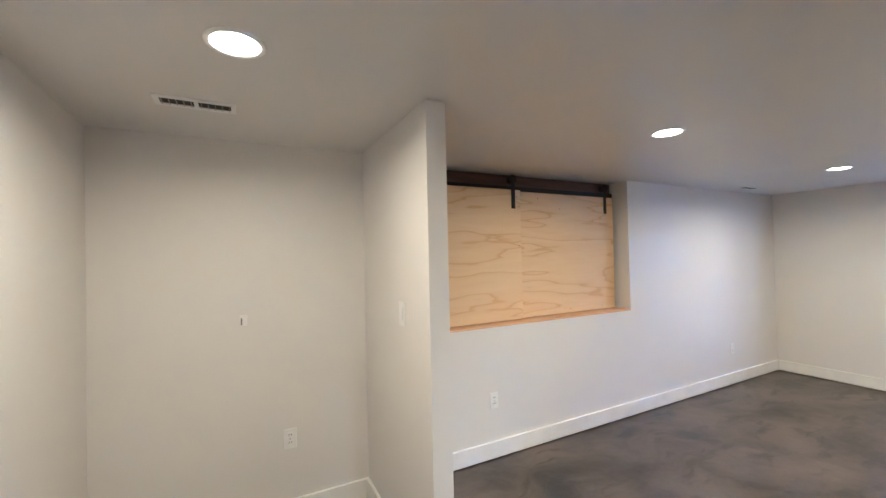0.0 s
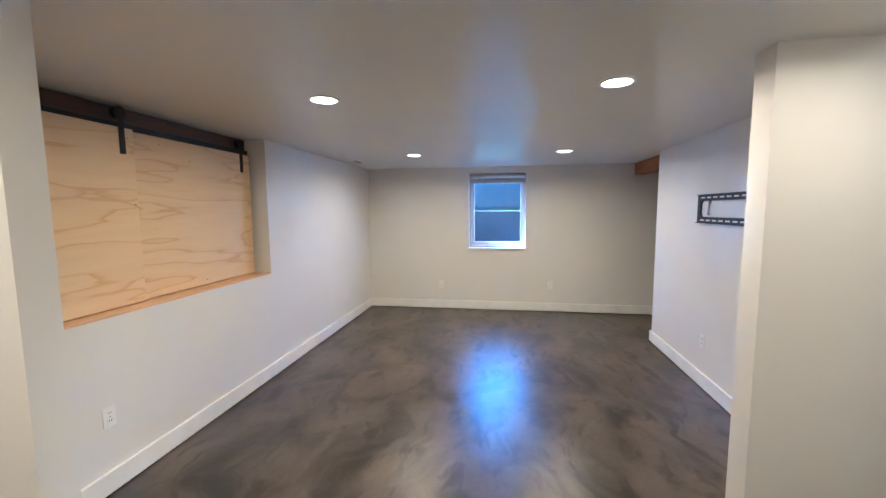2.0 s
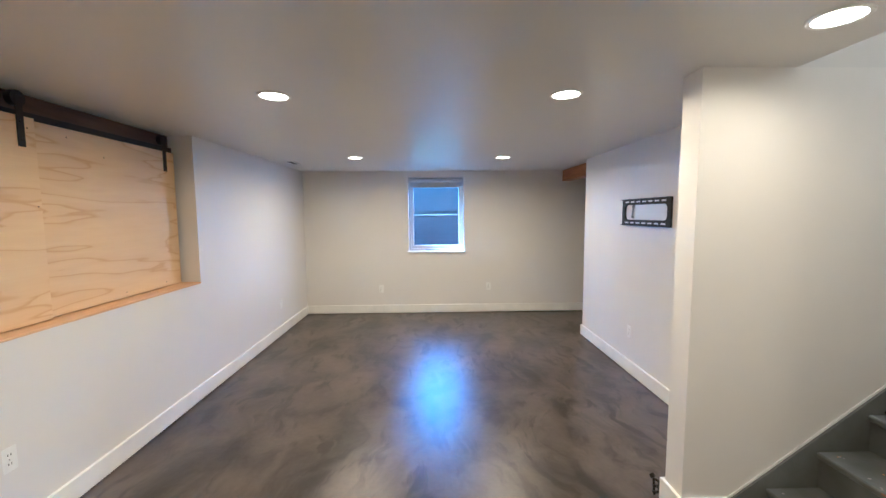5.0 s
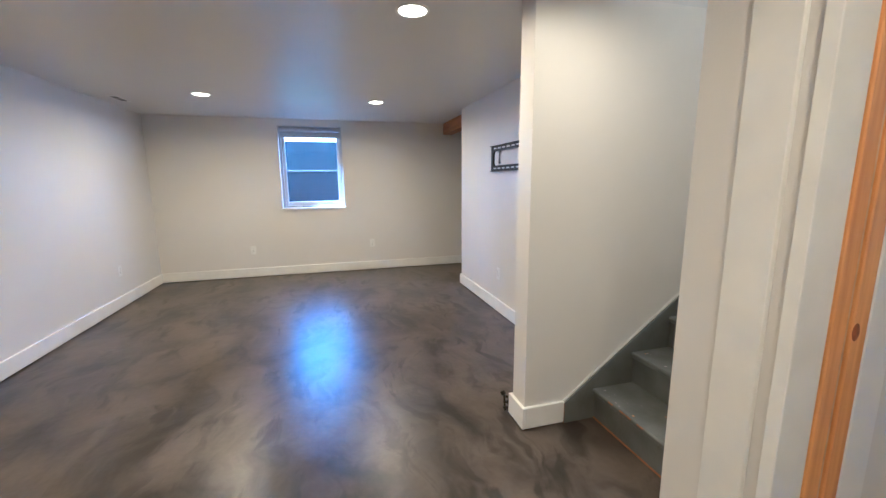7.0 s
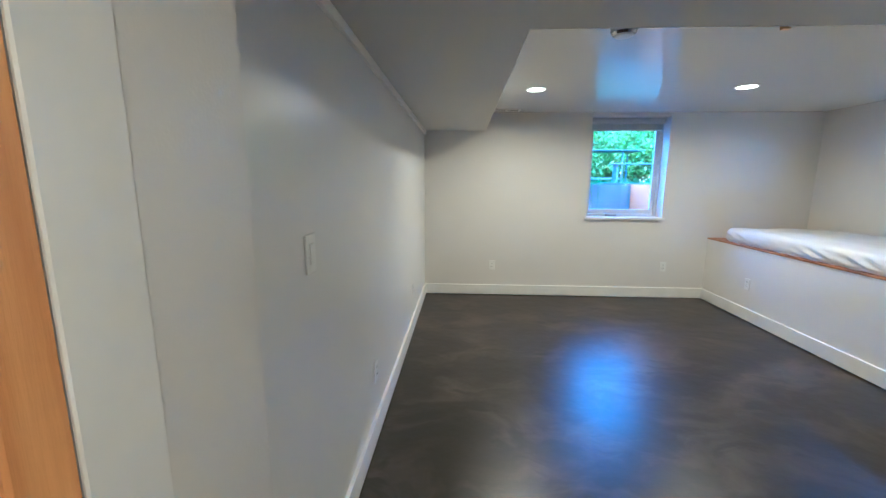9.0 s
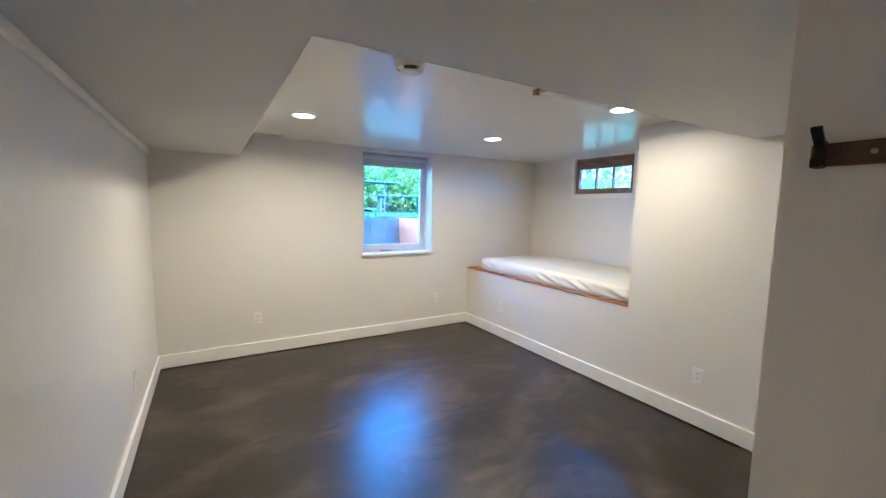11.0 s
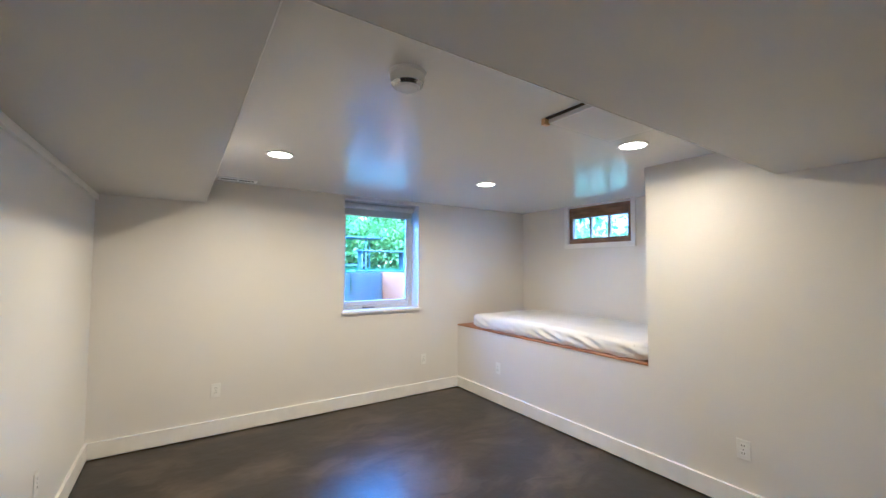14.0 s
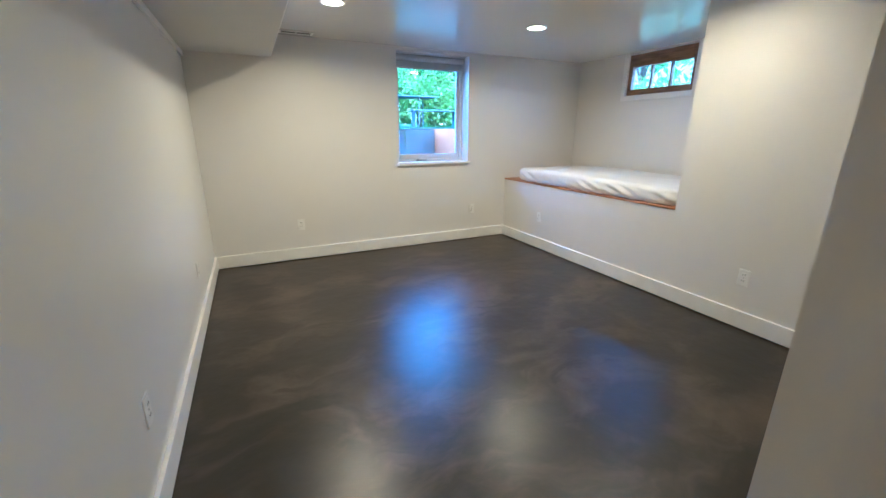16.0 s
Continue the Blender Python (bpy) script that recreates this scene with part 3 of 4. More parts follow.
# ---- ceiling vents ----
def vent(x, y, lx, ly, label):
    v = thing("ceiling_vent", (x, y, CEIL - 0.008), label, "vent", "ceiling vents")
    hx, hy = lx / 2, ly / 2
    part("backing", boxes((x - hx + 0.018, x + hx - 0.018, y - hy + 0.018, y + hy - 0.018, CEIL - 0.002, CEIL - 0.001)), SLOT, v, "dark opening")
    part("frame", boxes((x - hx, x + hx, y - hy, y - hy + 0.02, CEIL - 0.008, CEIL), (x - hx, x + hx, y + hy - 0.02, y + hy, CEIL - 0.008, CEIL),
         (x - hx, x - hx + 0.02, y - hy + 0.02, y + hy - 0.02, CEIL - 0.008, CEIL), (x + hx - 0.02, x + hx, y - hy + 0.02, y + hy - 0.02, CEIL - 0.008, CEIL),
         (x - 0.008, x + 0.008, y - hy + 0.02, y + hy - 0.02, CEIL - 0.008, CEIL), bevel=0.0015), TRIM, v)
    n = 5
    for sgn in (-1, 1):
        for i in range(n):
            xs = x + sgn * (0.018 + (hx - 0.045) * i / (n - 1))
            part("slat", boxes((xs - 0.001, xs + 0.001, y - hy + 0.02, y + hy - 0.02, CEIL - 0.009, CEIL - 0.003)), ALARM_GREY, v)


vent(0.065, 2.205, 0.30, 0.11, "white metal ceiling vent over the alcove")
vent(5.17, 2.51, 0.28, 0.10, "white metal ceiling vent beside the niche wall")
vent(-0.05, -5.08, 0.30, 0.11, "white metal ceiling vent near the bedroom window wall")

# ---- plywood sliding doors in the niche ----
sill = thing("niche_sill", (2.4, 2.8, NZ - 0.02), "pale pine board sill under the plywood doors", "sill", kind="structure")
part("board", boxes((NX0, NX1, NY - 0.004, 2.989, NZ - 0.012, NZ), bevel=0.002), SILL_WOOD, sill)
rail_board = thing("barn_door_track", (2.4, 2.87, 2.03), "black steel sliding door track on a dark stained header board", "door track")
part("header_board", boxes((NX0, NX1 - 0.002, 2.93, 2.988, 2.05, 2.195), bevel=0.003), DARK_WOOD, rail_board, "dark stained header board")
part("track", boxes((NX0, NX1 - 0.004, 2.902, 2.910, 2.055, 2.098), bevel=0.0015), IRON, rail_board)
for x in (1.5, 2.0, 2.5, 3.0, 3.4):
    bm = bmesh.new()
    rod(bm, (x, 2.896, 2.076), (x, 2.93, 2.076), 0.009)
    part("spacer_bolt", bm, IRON, rail_board)


def ply_door(x0, x1, y0, z1, hangers, mat, screws, label):
    d = thing("plywood_sliding_door", ((x0 + x1) / 2, y0, NZ + 0.006), label, "sliding door", "plywood sliding doors")
    part("panel", boxes((x0, x1, y0, y0 + 0.018, NZ + 0.007, z1), bevel=0.0015), mat, d)
    for hx in hangers:
        bm = boxes((hx - 0.019, hx + 0.019, y0 - 0.006, y0, z1 - 0.155, z1 + 0.10), bevel=0.002)
        h = part("hanger_strap", bm, IRON, d)
        bm = bmesh.new()
        rod(bm, (hx, y0 - 0.004, z1 + 0.085), (hx, y0 + 0.03, z1 + 0.085), 0.038, n=24)
        part("wheel", bm, IRON, h)
        for z in (z1 - 0.03, z1 - 0.12):
            bm = bmesh.new()
            rod(bm, (hx, y0 - 0.012, z), (hx, y0 - 0.006, z), 0.008, n=6)
            part("bolt", bm, IRON, h)
    for sx, sz in screws:
        bm = bmesh.new()
        rod(bm, (sx, y0 - 0.001, sz), (sx, y0 + 0.001, sz), 0.004, n=8)
        part("screw", bm, SLOT, d)


ply_door(NX0 + 0.02, 2.29, 2.832, 2.056, (1.42, 2.215), PLY, [(2.27, 1.60), (2.25, 2.0)], "pale plywood sliding door overlapping its neighbour")
ply_door(2.10, 3.435, 2.862, 2.050, (3.325,), PLY2, [(2.75, 1.92), (2.85, 1.03), (3.25, 1.03), (2.5, 2.0)], "pale plywood sliding door hung behind its neighbour")

# ---- television bracket ----
tv = thing("television_bracket", (3.595, -1.127, 1.55), "black steel television wall bracket, empty, with slots", "tv bracket")
x0, x1, z0, z1 = 3.195, 3.995, 1.425, 1.672
part("plate", boxes((x0, x1, -1.127, -1.112, z1 - 0.055, z1), (x0, x1, -1.127, -1.112, z0, z0 + 0.055), (x0, x0 + 0.055, -1.127, -1.112, z0 + 0.055, z1 - 0.055),
     (x1 - 0.055, x1, -1.127, -1.112, z0 + 0.055, z1 - 0.055), (x0, x1, -1.112, -1.095, z1 - 0.006, z1), (x0, x1, -1.112, -1.095, z0, z0 + 0.006), bevel=0.002), IRON, tv)
for zr in (z1 - 0.027, z0 + 0.027):
    for i in range(7):
        xa = x0 + 0.07 + i * 0.10
        part("slot", boxes((xa, xa + 0.065, -1.1118, -1.111, zr - 0.006, zr + 0.006)), WALL, tv, "slot showing the wall")
for cx, sx in ((x0 + 0.054, 1), (x1 - 0.054, -1)):
    for cz, sz in ((z0 + 0.054, 1), (z1 - 0.054, -1)):
        bm = bmesh.new()
        arc = [(cx + sx * 0.04 * (1 - math.cos(k * math.pi / 8)), cz + sz * 0.04 * (1 - math.sin(k * math.pi / 8))) for k in range(5)]
        prism(bm, [(cx, cz), *arc], -1.127, -1.1125, "y")
        part("corner_web", bm, IRON, tv)
bm = bmesh.new()
rod(bm, (3.80, -1.118, 1.60), (3.80, -1.112, 1.51), 0.007)
rod(bm, (3.80, -1.118, 1.60), (3.79, -1.120, 1.615), 0.012)
rod(bm, (3.80, -1.112, 1.51), (3.79, -1.116, 1.50), 0.010)
part("lock_cord", bm, ALARM_GREY, tv, "short grey lock cord")

# ---- black cable coil behind the wall end ----
coil = thing("cable_coil", (2.155, -0.50, 0), "small black coil of cable standing on the floor", "cable")
bm = bmesh.new()
pts = [(2.14 + 0.016 * math.cos(a * 0.9), -0.452 + 0.016 * math.sin(a * 0.9), 0.012 + 0.005 * a) for a in range(15)]
for a, b in zip(pts, pts[1:]):
    rod(bm, a, b, 0.007, n=8)
rod(bm, (2.145, -0.445, 0.0), (2.15, -0.44, 0.10), 0.006, n=8)
rod(bm, (2.15, -0.44, 0.095), (2.165, -0.435, 0.108), 0.014, n=10)
part("cable", bm, IRON, coil)

# ---- stairs ----
RISE, RUN, Y0 = 0.184, 0.243, -0.896
stairs = thing("staircase", (1.52, -0.9, 0), "grey painted worn wooden staircase with scuffed treads", "stairs", kind="structure")
SX0, SX1 = 1.082, 1.931
rng = random.Random(5)
for i in range(13):
    yf, zt = Y0 - i * RUN, (i + 1) * RISE
    part("riser", boxes((SX0, SX1, yf - 0.018, yf, zt - RISE + 0.001, zt - 0.031)), STAIR, stairs)
    tread = part("tread", boxes((SX0, SX1, yf - RUN - 0.016, yf + 0.022, zt - 0.03, zt), bevel=0.006), STAIR, stairs)
    if i < 4:
        for _ in range(5):
            wx, wl = rng.uniform(1.15, 1.8), rng.uniform(0.01, 0.05)
            part("worn_edge", boxes((wx, wx + wl, yf + 0.0195, yf + 0.0226, zt - 0.009, zt - 0.004)), BEAM_WOOD, tread, "bare wood at the nosing")
        for _ in range(16):
            cx, cy, s = rng.uniform(1.25, 1.9), yf + 0.01 - abs(rng.gauss(0, 0.07)), rng.uniform(0.002, 0.006)
            bm = bmesh.new()
            bmesh.ops.create_circle(bm, cap_ends=True, segments=7, radius=s, matrix=Matrix.LocRotScale((cx, cy, zt + 0.0006), None, (1, rng.uniform(0.5, 1.6), 1)))
            part("paint_chip", bm, CHIP if rng.random() < 0.7 else FIR, tread, "chipped spot")
part("foot_seam", boxes((SX0, SX1, Y0 + 0.0005, Y0 + 0.006, 0.0005, 0.008), bevel=0.001), BEAM_WOOD, stairs, "rusty seam along the floor")
part("skirt_end", boxes((1.9315, 1.9495, -0.7025, -0.7005, 0.001, 0.118)), BEAM_WOOD, stairs, "bare wood edge of the skirt")
part("landing", boxes((SX0, SX1, -5.3, Y0 - 13 * RUN - 0.02, 13 * RISE - 0.03, 13 * RISE)), STAIR, stairs)
SL = 0.747
bm = bmesh.new()
prism(bm, [(-0.702, 0.001), (-0.702, 0.12), (-4.6, 0.12 + 3.898 * SL), (-4.6, 2.2), (-0.93, 0.001)], 1.932, 1.949, "x")
part("skirt_board", bm, STAIR, stairs)
bm = bmesh.new()
prism(bm, [(-0.702, 0.121), (-0.702, 0.133), (-4.6, 0.133 + 3.898 * SL), (-4.6, 0.121 + 3.898 * SL)], 1.943, 1.9495, "x")
part("caulk_edge", bm, TRIM, stairs, "uneven white paint edge")

# ---- built-in bed ----
plat = thing("bed_platform", (-3.1, -4.05, 0.745), "orange plywood bed board laid in the wall niche", "bed platform", kind="structure")
part("board", boxes((-3.633, -2.508, -5.238, -2.872, 0.7425, 0.757), bevel=0.002), BED_PLY, plat)

mat_ob = thing("mattress", (-3.1, -3.94, 0.7575), "single mattress in a white wrinkled fitted sheet", "mattress")
bm = bmesh.new()
box(bm, -3.56, -2.532, -4.985, -2.90, 0.7575, 0.905, bevel=0.055, seg=4)
bmesh.ops.subdivide_edges(bm, edges=[e for e in bm.edges if e.calc_length() > 0.3], cuts=70, use_grid_fill=True)
bmesh.ops.subdivide_edges(bm, edges=[e for e in bm.edges if abs(e.verts[0].co.z - e.verts[1].co.z) > 0.02], cuts=5, use_grid_fill=True)
for v in bm.verts:
    front = max(0.0, 1 - abs(v.co.x + 2.532) / 0.09)
    side = max(0.0, 1 - abs(v.co.z - 0.80) / 0.10)
    w = math.sin(v.co.y * 34 + v.co.z * 75 + 2.5 * noise.noise((v.co.y * 3, v.co.z * 5, 1))) * noise.noise((v.co.y * 2.2, 0, 4))
    v.co.x += 0.055 * front * side * w + 0.012 * front * noise.noise((v.co.y * 2, 0, 2))
    top = max(0.0, (v.co.z - 0.83) / 0.075)
    v.co.z += top * (0.007 * noise.noise((v.co.x * 4, v.co.y * 3, 0)) + 0.02 * noise.noise((v.co.y * 0.8, 3, 0)))
part("fitted_sheet", bm, SHEET, mat_ob, smooth=True)
bm = bmesh.new()
hem = [(-2.560 + 0.006 * math.sin(k * 0.9), -4.93 + k * 0.05, 0.766 + 0.004 * math.sin(k * 1.7)) for k in range(40)]
for a, b in zip(hem, hem[1:]):
    rod(bm, a, b, 0.006, n=8)
part("elastic_hem", bm, SHEET, mat_ob)
bm = bmesh.new()
rod(bm, (-2.533, -2.99, 0.78), (-2.533, -2.985, 0.88), 0.003, n=8)
part("corner_seam", bm, SHEET, mat_ob)

# ---- smoke alarm, access hatch ----
al = thing("smoke_alarm", (-0.367, -2.597, CEIL), "white round smoke alarm on the ceiling", "smoke alarm")
bm = bmesh.new()
rod(bm, (-0.367, -2.597, CEIL - 0.012), (-0.367, -2.597, CEIL - 0.0005), 0.072, n=32)
part("base", bm, PLATE, al)
bm = bmesh.new()
rod(bm, (-0.367, -2.597, CEIL - 0.048), (-0.367, -2.597, CEIL - 0.012), 0.063, 0.066, n=32)
part("cover", bm, PLATE, al)
bm = bmesh.new()
rod(bm, (-0.367, -2.597, CEIL - 0.060), (-0.367, -2.597, CEIL - 0.048), 0.050, 0.062, n=32)
part("sensor_band", bm, CHROME, al, "shiny grey band")
bm = bmesh.new()
rod(bm, (-0.367, -2.597, CEIL - 0.066), (-0.367, -2.597, CEIL - 0.060), 0.040, 0.050, n=32)
part("cap", bm, PLATE, al)
bm = bmesh.new()
for k in range(5):
    a = radians(40 + k * 11)
    rod(bm, (-0.367 + 0.052 * math.cos(a), -2.597 + 0.052 * math.sin(a), CEIL - 0.0595), (-0.367 + 0.0615 * math.cos(a), -2.597 + 0.0615 * math.sin(a), CEIL - 0.0495), 0.0045, n=6)
part("grille", bm, SLOT, al, "dark sounder slot")

hatch = thing("access_hatch", (-1.45, -2.38, CEIL), "painted ceiling access panel, slightly sagging", "access panel")
bm = boxes((-1.72, -1.19, -2.63, -2.12, CEIL - 0.014, CEIL - 0.003), bevel=0.002)
part("panel", bm, CEILING, hatch)
part("gap_strip", boxes((-1.189, -1.172, -2.61, -2.10, CEIL - 0.026, CEIL - 0.0005), bevel=0.002), TRIM, hatch)
part("gap", boxes((-1.171, -1.152, -2.61, -2.10, CEIL - 0.006, CEIL - 0.0005)), SLOT, hatch, "dark gap beside the panel")
part("wood_block", boxes((-1.186, -1.150, -2.635, -2.612, CEIL - 0.032, CEIL - 0.0005)), SILL_WOOD, hatch, "raw wood end")

# ---- hook rail ----
HX = -0.562
rail = thing("coat_hook_rail", (HX, -0.95, 1.58), "dark stained coat rail with black iron hooks", "coat rail")
part("board", boxes((HX, HX + 0.018, -1.215, -0.66, 1.616, 1.658), bevel=0.003), DARK_WOOD, rail)
for hy in (-1.20, -1.06, -0.92, -0.78):
    bm = bmesh.new()
    box(bm, HX + 0.018, HX + 0.022, hy - 0.009, hy + 0.009, 1.612, 1.662, bevel=0.001)
    box(bm, HX + 0.022, HX + 0.042, hy - 0.008, hy + 0.008, 1.613, 1.618, bevel=0.001)
    box(bm, HX + 0.038, HX + 0.042, hy - 0.008, hy + 0.008, 1.618, 1.630, bevel=0.001)
    prism(bm, [(HX + 0.022, 1.648), (HX + 0.022, 1.656), (HX + 0.050, 1.686), (HX + 0.055, 1.681)], hy - 0.008, hy + 0.008, "y")
    part("hook", bm, IRON, rail)
for sy in (-1.13, -0.72):
    bm = bmesh.new()
    rod(bm, (HX + 0.018, sy, 1.637), (HX + 0.020, sy, 1.637), 0.005, n=12)
    part("screw", bm, BRASS, rail, "brass screw")

# ---- outdoors ----
GZ = 1.37
xs, ys = [-300, -3.754, -2.15, -0.5, 6.42, 7.5, 300], [-300, -6.55, -5.44, -0.4, 1.8, 3.05, 300]
bm = bmesh.new()
grid = {(i, j): bm.verts.new((x, y, GZ)) for i, x in enumerate(xs) for j, y in enumerate(ys)}
for i in range(6):
    for j in range(6):
        cx, cy = (xs[i] + xs[i + 1]) / 2, (ys[j] + ys[j + 1]) / 2
        inside = -3.754 < cx < 6.42 and -5.44 < cy < 3.05
        well = (-2.15 < cx < -0.5 and -6.55 < cy < -5.44) or (6.42 < cx < 7.5 and -0.4 < cy < 1.8)
        if not inside and not well:
            bm.faces.new((grid[i, j], grid[i + 1, j], grid[i + 1, j + 1], grid[i, j + 1]))
structure("ground", bm, EARTH, "green lawn around the sunken house", "ground")
structure("window_well", boxes((7.4, 7.6, -0.4, 1.8, 0.4, 1.50), (6.42, 7.6, 1.8, 1.95, 0.4, 1.46), (6.42, 7.6, -0.55, -0.4, 0.4, 1.46), (6.42, 7.6, -0.55, 1.95, 0.3, 0.4)), WELL,
          "grey concrete window well with a rough top edge", "window well")
structure("well_cap", boxes((7.38, 7.62, -0.4, 1.8, 1.501, 1.535), bevel=0.006), CAP, "pale worn concrete cap of the window well", "window well")
structure("garden_well", boxes((-2.08, -0.5, -6.7, -6.5, 0.4, 1.365), (-0.6, -0.5, -6.5, -5.44, 0.4, 1.365), (-2.25, -0.5, -6.7, -5.44, 0.3, 0.4)), WELL2,
          "blue-grey concrete retaining wall outside the window", "window well")
bm = bmesh.new()
prism(bm, [(-2.12, 0.4), (-2.07, 1.372), (-2.16, 1.372), (-2.25, 0.4)], -6.62, -5.441, "y")
structure("garden_well_side", bm, BRICK, "terracotta coloured side wall of the garden window well", "window well")
structure("paving", boxes((-3.4, -1.75, -7.05, -6.71, 1.371, 1.395), bevel=0.004), PALE, "pale sunlit paving strip beside the window well", "paving")
# unseen upper storey, added to keep sun off the garden well and near lawn
upper = thing("house", (1.3, -1.2, 2.4), "plain unseen upper storey above the basement, added to shade the garden well", "house", kind="structure")
part("wall", boxes((-3.754, -3.6, -5.44, 3.05, 2.401, 5.6), (6.27, 6.42, -5.44, 3.05, 2.401, 5.6), (-3.6, 6.27, -5.44, -5.29, 2.401, 5.6), (-3.6, 6.27, 2.9, 3.05, 2.401, 5.6)), HOUSE_M, upper)
part("roof", boxes((-4.1, 6.8, -5.8, 3.4, 5.6, 5.75)), FENCE_M, upper)
other = thing("house", (-14, -5, GZ), "pale rendered neighbouring house beyond the shrubs", "house")
part("wall", boxes((-18, -13, -15, 1, GZ, 4.4)), HOUSE_M, other)
bm = bmesh.new()
prism(bm, [(-18.4, 4.4), (-12.6, 4.4), (-15.5, 6.3)], -15.4, 1.4, "y")
part("roof", bm, FENCE_M, other)
fence = thing("fence", (11, 0.7, GZ), "grey weathered board fence beyond the window well", "fence")
for i in range(40):
    y = -3.3 + i * 0.2
    part("board", boxes((11, 11.02, y, y + 0.1995, GZ, 2.35), bevel=0.001), FENCE_M, fence)
part("rail", boxes((10.95, 11.0, -3.3, 4.7, 1.62, 1.70)), FENCE_M, fence)

def crown(bm, rng, centre, size, count, leaf):
    """Loose leaves in an uneven cloud."""
    for _ in range(count):
        while True:
            p = Vector((rng.uniform(-1, 1), rng.uniform(-1, 1), rng.uniform(-1, 1)))
            if p.length < 1 and noise.noise(p * 2.3 + Vector(centre)) > -0.18:
                break
        c = Vector(centre) + Vector((p.x * size[0], p.y * size[1], p.z * size[2]))
        s = leaf * rng.uniform(0.6, 1.4)
        q = Euler((rng.uniform(-1.2, 1.2), rng.uniform(-1.2, 1.2), rng.uniform(0, 6.3))).to_matrix()
        vs = [bm.verts.new(c + q @ Vector(v)) for v in ((-s, 0, 0), (0, -s * 0.45, s * 0.12), (s, 0, -s * 0.1), (0, s * 0.45, s * 0.12))]
        bm.faces.new(vs)


def tree(x, y, h, spread, count, leaf, seed, label):
    r = random.Random(seed)
    t = thing("tree", (x, y, GZ), label, "tree", "garden trees")
    bm = bmesh.new()
    rod(bm, (x, y, GZ), (x + 0.1, y, GZ + h * 0.45), 0.11, 0.07, 10)
    for k in range(6):
        a = k * 1.05 + r.uniform(-0.3, 0.3)
        rod(bm, (x + 0.08, y, GZ + h * (0.25 + 0.04 * k)), (x + spread * 0.7 * math.cos(a), y + spread * 0.7 * math.sin(a), GZ + h * r.uniform(0.5, 0.85)), 0.045, 0.012, 7)
    part("trunk", bm, BARK, t)
    bm = bmesh.new()
    for k in range(7):
        a = k * 0.9 + r.uniform(0, 0.5)
        d = spread * r.uniform(0.2, 0.65)
        crown(bm, r, (x + d * math.cos(a), y + d * math.sin(a), GZ + h * r.uniform(0.22, 0.82)), (spread * 0.55, spread * 0.55, h * 0.24), count // 7, leaf)
    part("crown", bm, LEAF, t)


for k, (x, y, h) in enumerate([(-5.5, -15.5, 5.6), (-2.8, -16.2, 5.0), (-0.2, -15.2, 5.6), (2.6, -16.0, 5.0), (-8.5, -15.8, 5.8), (-9.5, -9.0, 4.6), (-9.6, -2.6, 4.4), (16.2, -1.5, 1.5), (16.0, 1.4, 1.7), (16.1, 3.8, 1.6)]):
    tree(x, y, h, 1.9, 1500 if -10 < x < -9 else 5000, 0.115, 30 + k, "leafy green garden tree in sunlight")
hedge = thing("hedge", (-2, -13.3, GZ), "dense leafy green hedge behind the lawn", "hedge", kind="stuff")
bm, r = bmesh.new(), random.Random(9)
for k in range(22):
    crown(bm, r, (-10.5 + k * 0.75, -13.3 + r.uniform(-0.4, 0.4), GZ + r.uniform(0.5, 1.1)), (0.8, 0.6, 0.95), 700, 0.085)
for k in range(18):
    crown(bm, r, (-11 + k * 0.95, -14.6 + r.uniform(-0.3, 0.3), GZ + r.uniform(0.9, 2.2)), (1.0, 0.7, 1.2), 800, 0.10)
for k in range(26):
    crown(bm, r, (-15 + k * 0.9, -17.6 + r.uniform(-0.4, 0.4), GZ + r.uniform(0.6, 2.4)), (1.2, 0.7, 1.7), 600, 0.17)
part("foliage", bm, LEAF, hedge)
bush = thing("hedge", (-6.8, -4, GZ), "leafy shrubs outside the small window", "hedge", kind="stuff")
bm = bmesh.new()
for k in range(9):
    crown(bm, r, (-6.9 + r.uniform(-0.3, 0.3), -8 + k * 0.8, GZ + r.uniform(0.3, 0.7)), (0.6, 0.7, 0.6), 600, 0.06)
part("foliage", bm, LEAF, bush)
tuft = thing("grass", (-1.5, -7.5, GZ), "long green grass blades along the wall", "grass", kind="stuff")
bm = bmesh.new()
for k in range(1600):
    x, y, h = r.uniform(-4.5, 1.5), -6.85 - abs(r.gauss(0, 0.5)), r.uniform(0.03, 0.13)
    dx, dy = r.uniform(-0.03, 0.03), r.uniform(-0.03, 0.03)
    bm.faces.new([bm.verts.new(v) for v in ((x - 0.004, y, GZ), (x + 0.004, y, GZ), (x + dx, y + dy, GZ + h))])
part("blades", bm, GRASS, tuft)
ivy = thing("ivy", (-1.56, -6.5, 1.365), "few strands of ivy hanging over the retaining wall", "plant")
bm = bmesh.new()
for sx in (-1.59, -1.52):
    z, x = 1.37, sx
    while z > 1.02 + 2 * abs(sx + 1.54):
        x2, z2 = x + r.uniform(-0.02, 0.02), z - 0.035
        rod(bm, (x, -6.492, z), (x2, -6.492, z2), 0.003, n=5)
        for side in r.sample((-1, 1), 1):
            w = r.uniform(0.008, 0.016)
            bm.faces.new([bm.verts.new(v) for v in ((x2, -6.49, z2), (x2 + side * w, -6.48, z2 + 0.012), (x2 + side * 2 * w, -6.486, z2 - 0.004), (x2 + side * w, -6.48, z2 - 0.018))])
        x, z = x2, z2
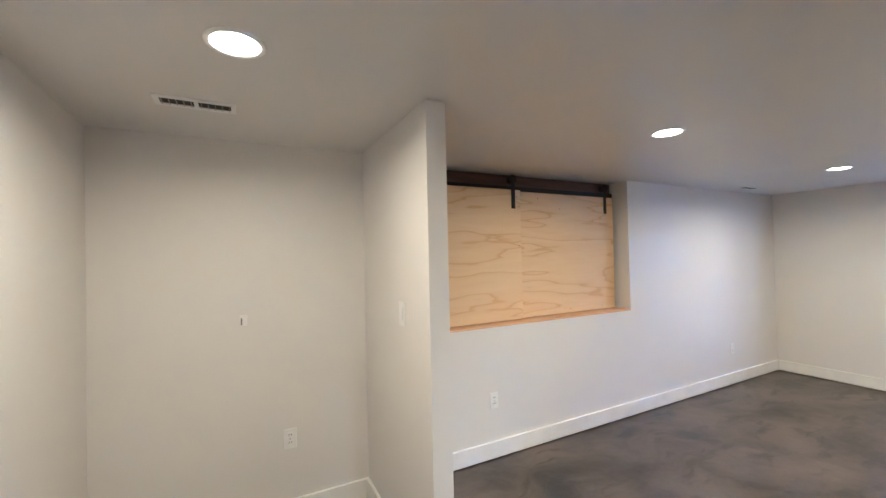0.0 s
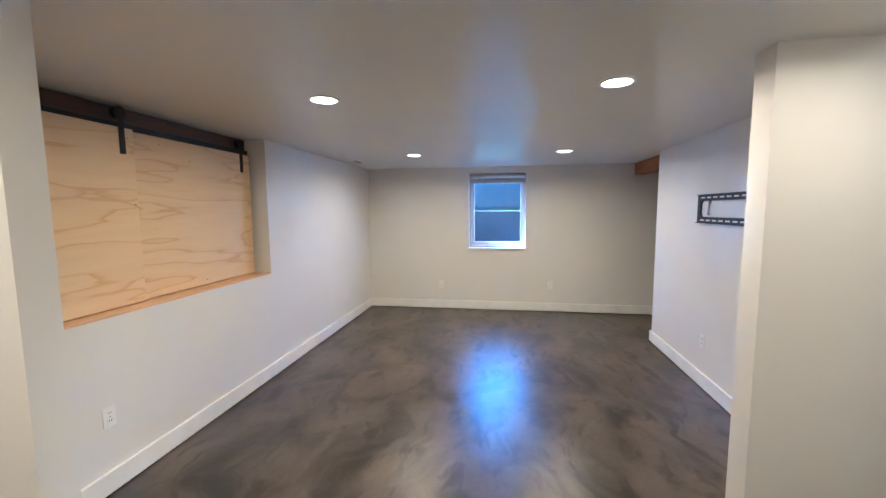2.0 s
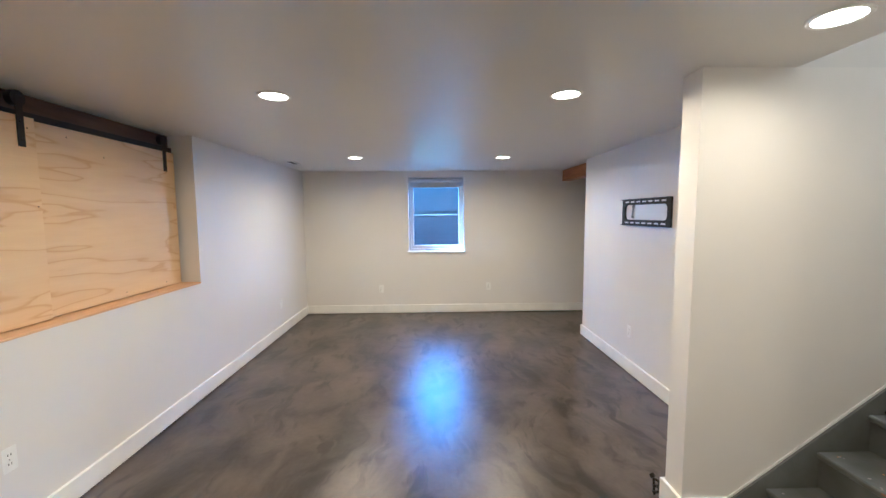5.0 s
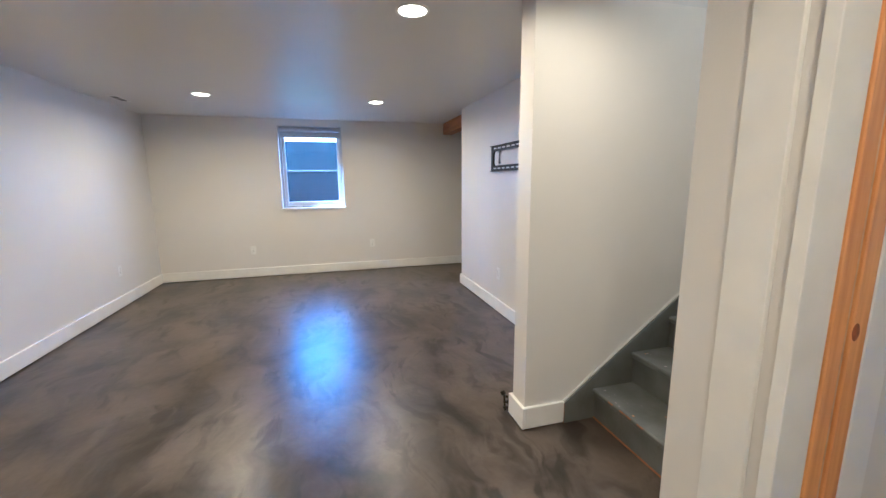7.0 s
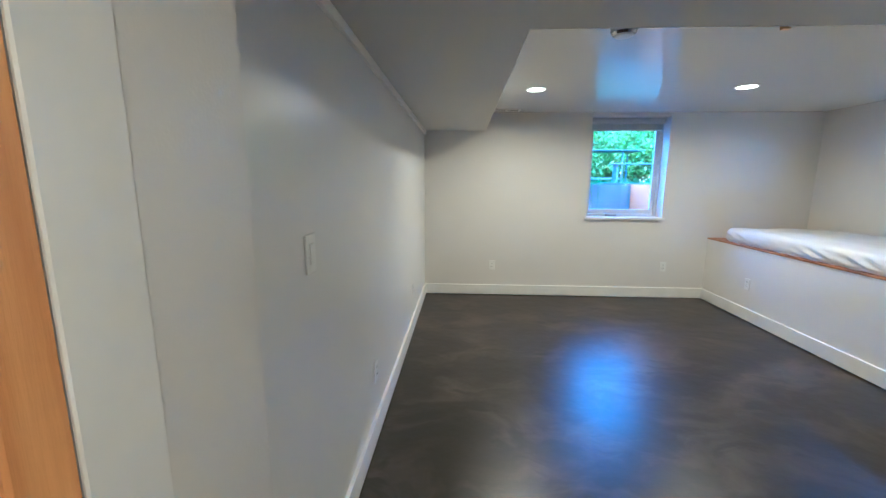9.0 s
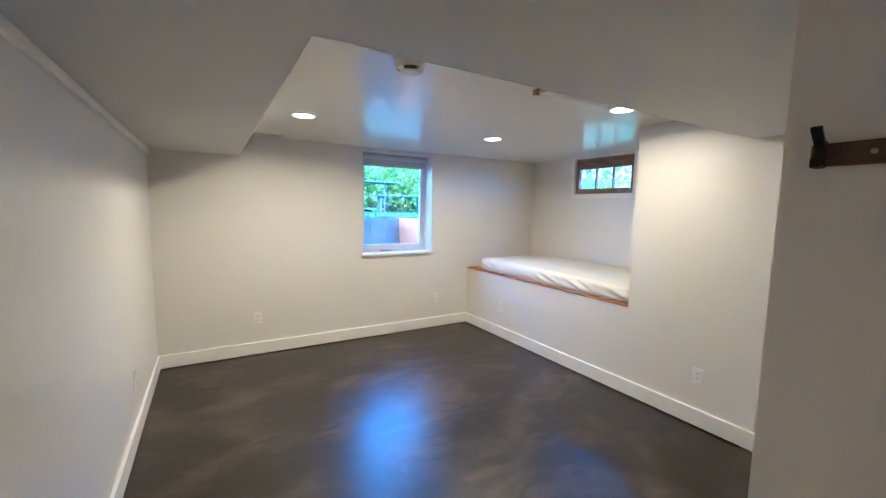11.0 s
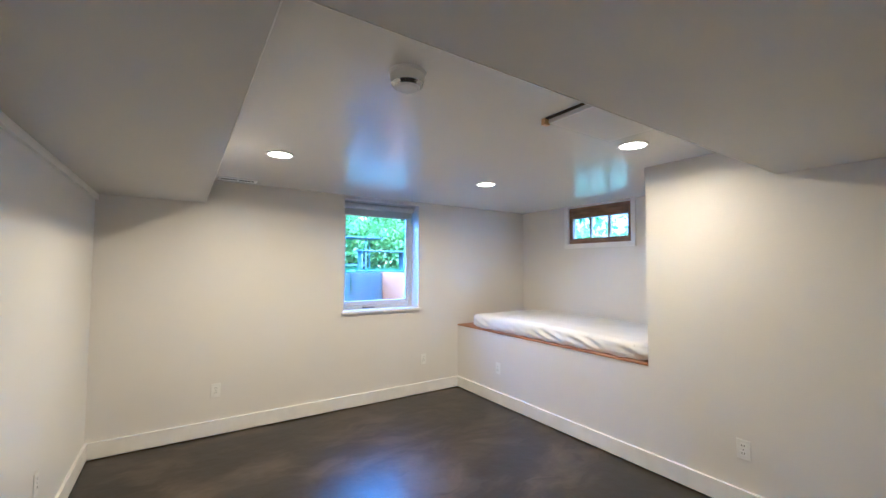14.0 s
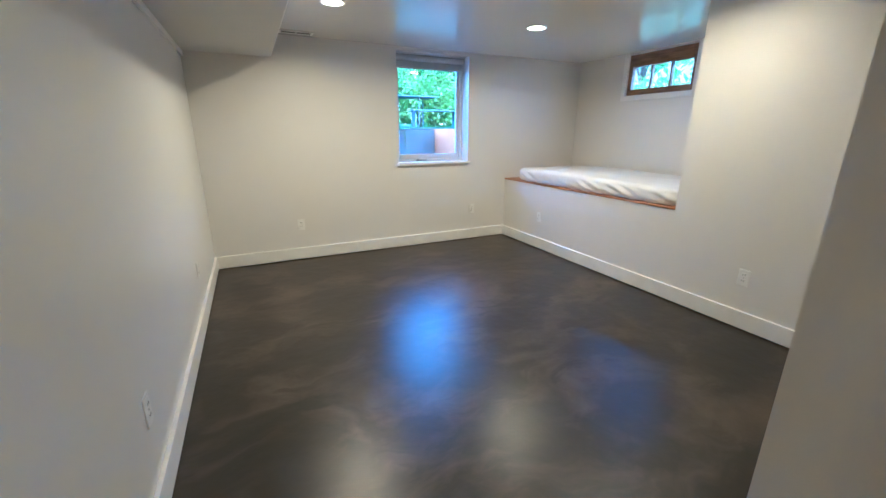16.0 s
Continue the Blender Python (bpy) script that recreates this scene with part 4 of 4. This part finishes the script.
part("strands", bm, LEAF, ivy)
table = thing("garden_table", (-3.3, -11.0, GZ), "dark blue-grey garden table on the lawn", "table")
part("tabletop", boxes((-4.05, -2.3, -11.4, -10.6, GZ + 0.805, GZ + 0.83), bevel=0.004), BENCH_M, table)
for x, y in ((-3.9, -11.3), (-2.45, -11.3), (-3.55, -10.7), (-2.45, -10.7)):
    part("leg", boxes((x - 0.016, x + 0.016, y - 0.016, y + 0.016, GZ, GZ + 0.805), bevel=0.003), BENCH_M, table)
part("stretcher", boxes((-3.55, -2.42, -10.72, -10.69, GZ + 0.10, GZ + 0.14)), BENCH_M, table)
bench = thing("garden_bench", (-3.9, -10.2, GZ), "dark blue-grey garden bench beside the table", "bench")
part("seat", boxes((-4.4, -3.1, -10.35, -10.0, GZ + 0.445, GZ + 0.47), bevel=0.004), BENCH_M, bench)
for x in (-3.2, -4.3):
    part("leg", boxes((x - 0.015, x + 0.015, -10.3, -10.05, GZ, GZ + 0.445), bevel=0.003), BENCH_M, bench)

# ---- small things by the stairs ----
puck = thing("step_light", (1.950, -1.672, 1.06), "small round white wall light above the stairs, lit", "wall light")
bm = bmesh.new()
rod(bm, (1.934, -1.672, 1.06), (1.9495, -1.672, 1.06), 0.030, 0.034, 24)
part("housing", bm, PLATE, puck)
bm = bmesh.new()
rod(bm, (1.930, -1.672, 1.06), (1.9335, -1.672, 1.06), 0.022, 0.025, 24)
part("lens", bm, LENS, puck, "glowing lens")
wrap = thing("plastic_sleeve", (1.85, -1.49, 3 * RISE), "clear crumpled plastic sleeve lying on the stair tread", "plastic bag")
bm = bmesh.new()
box(bm, 1.74, 1.93, -1.56, -1.44, 3 * RISE + 0.001, 3 * RISE + 0.022, bevel=0.008, seg=2)
bmesh.ops.subdivide_edges(bm, edges=bm.edges[:], cuts=5, use_grid_fill=True)
for v in bm.verts:
    if v.co.z > 3 * RISE + 0.006:
        v.co.z += 0.010 * noise.noise(v.co * 40)
part("film", bm, GLASS, wrap, smooth=True)
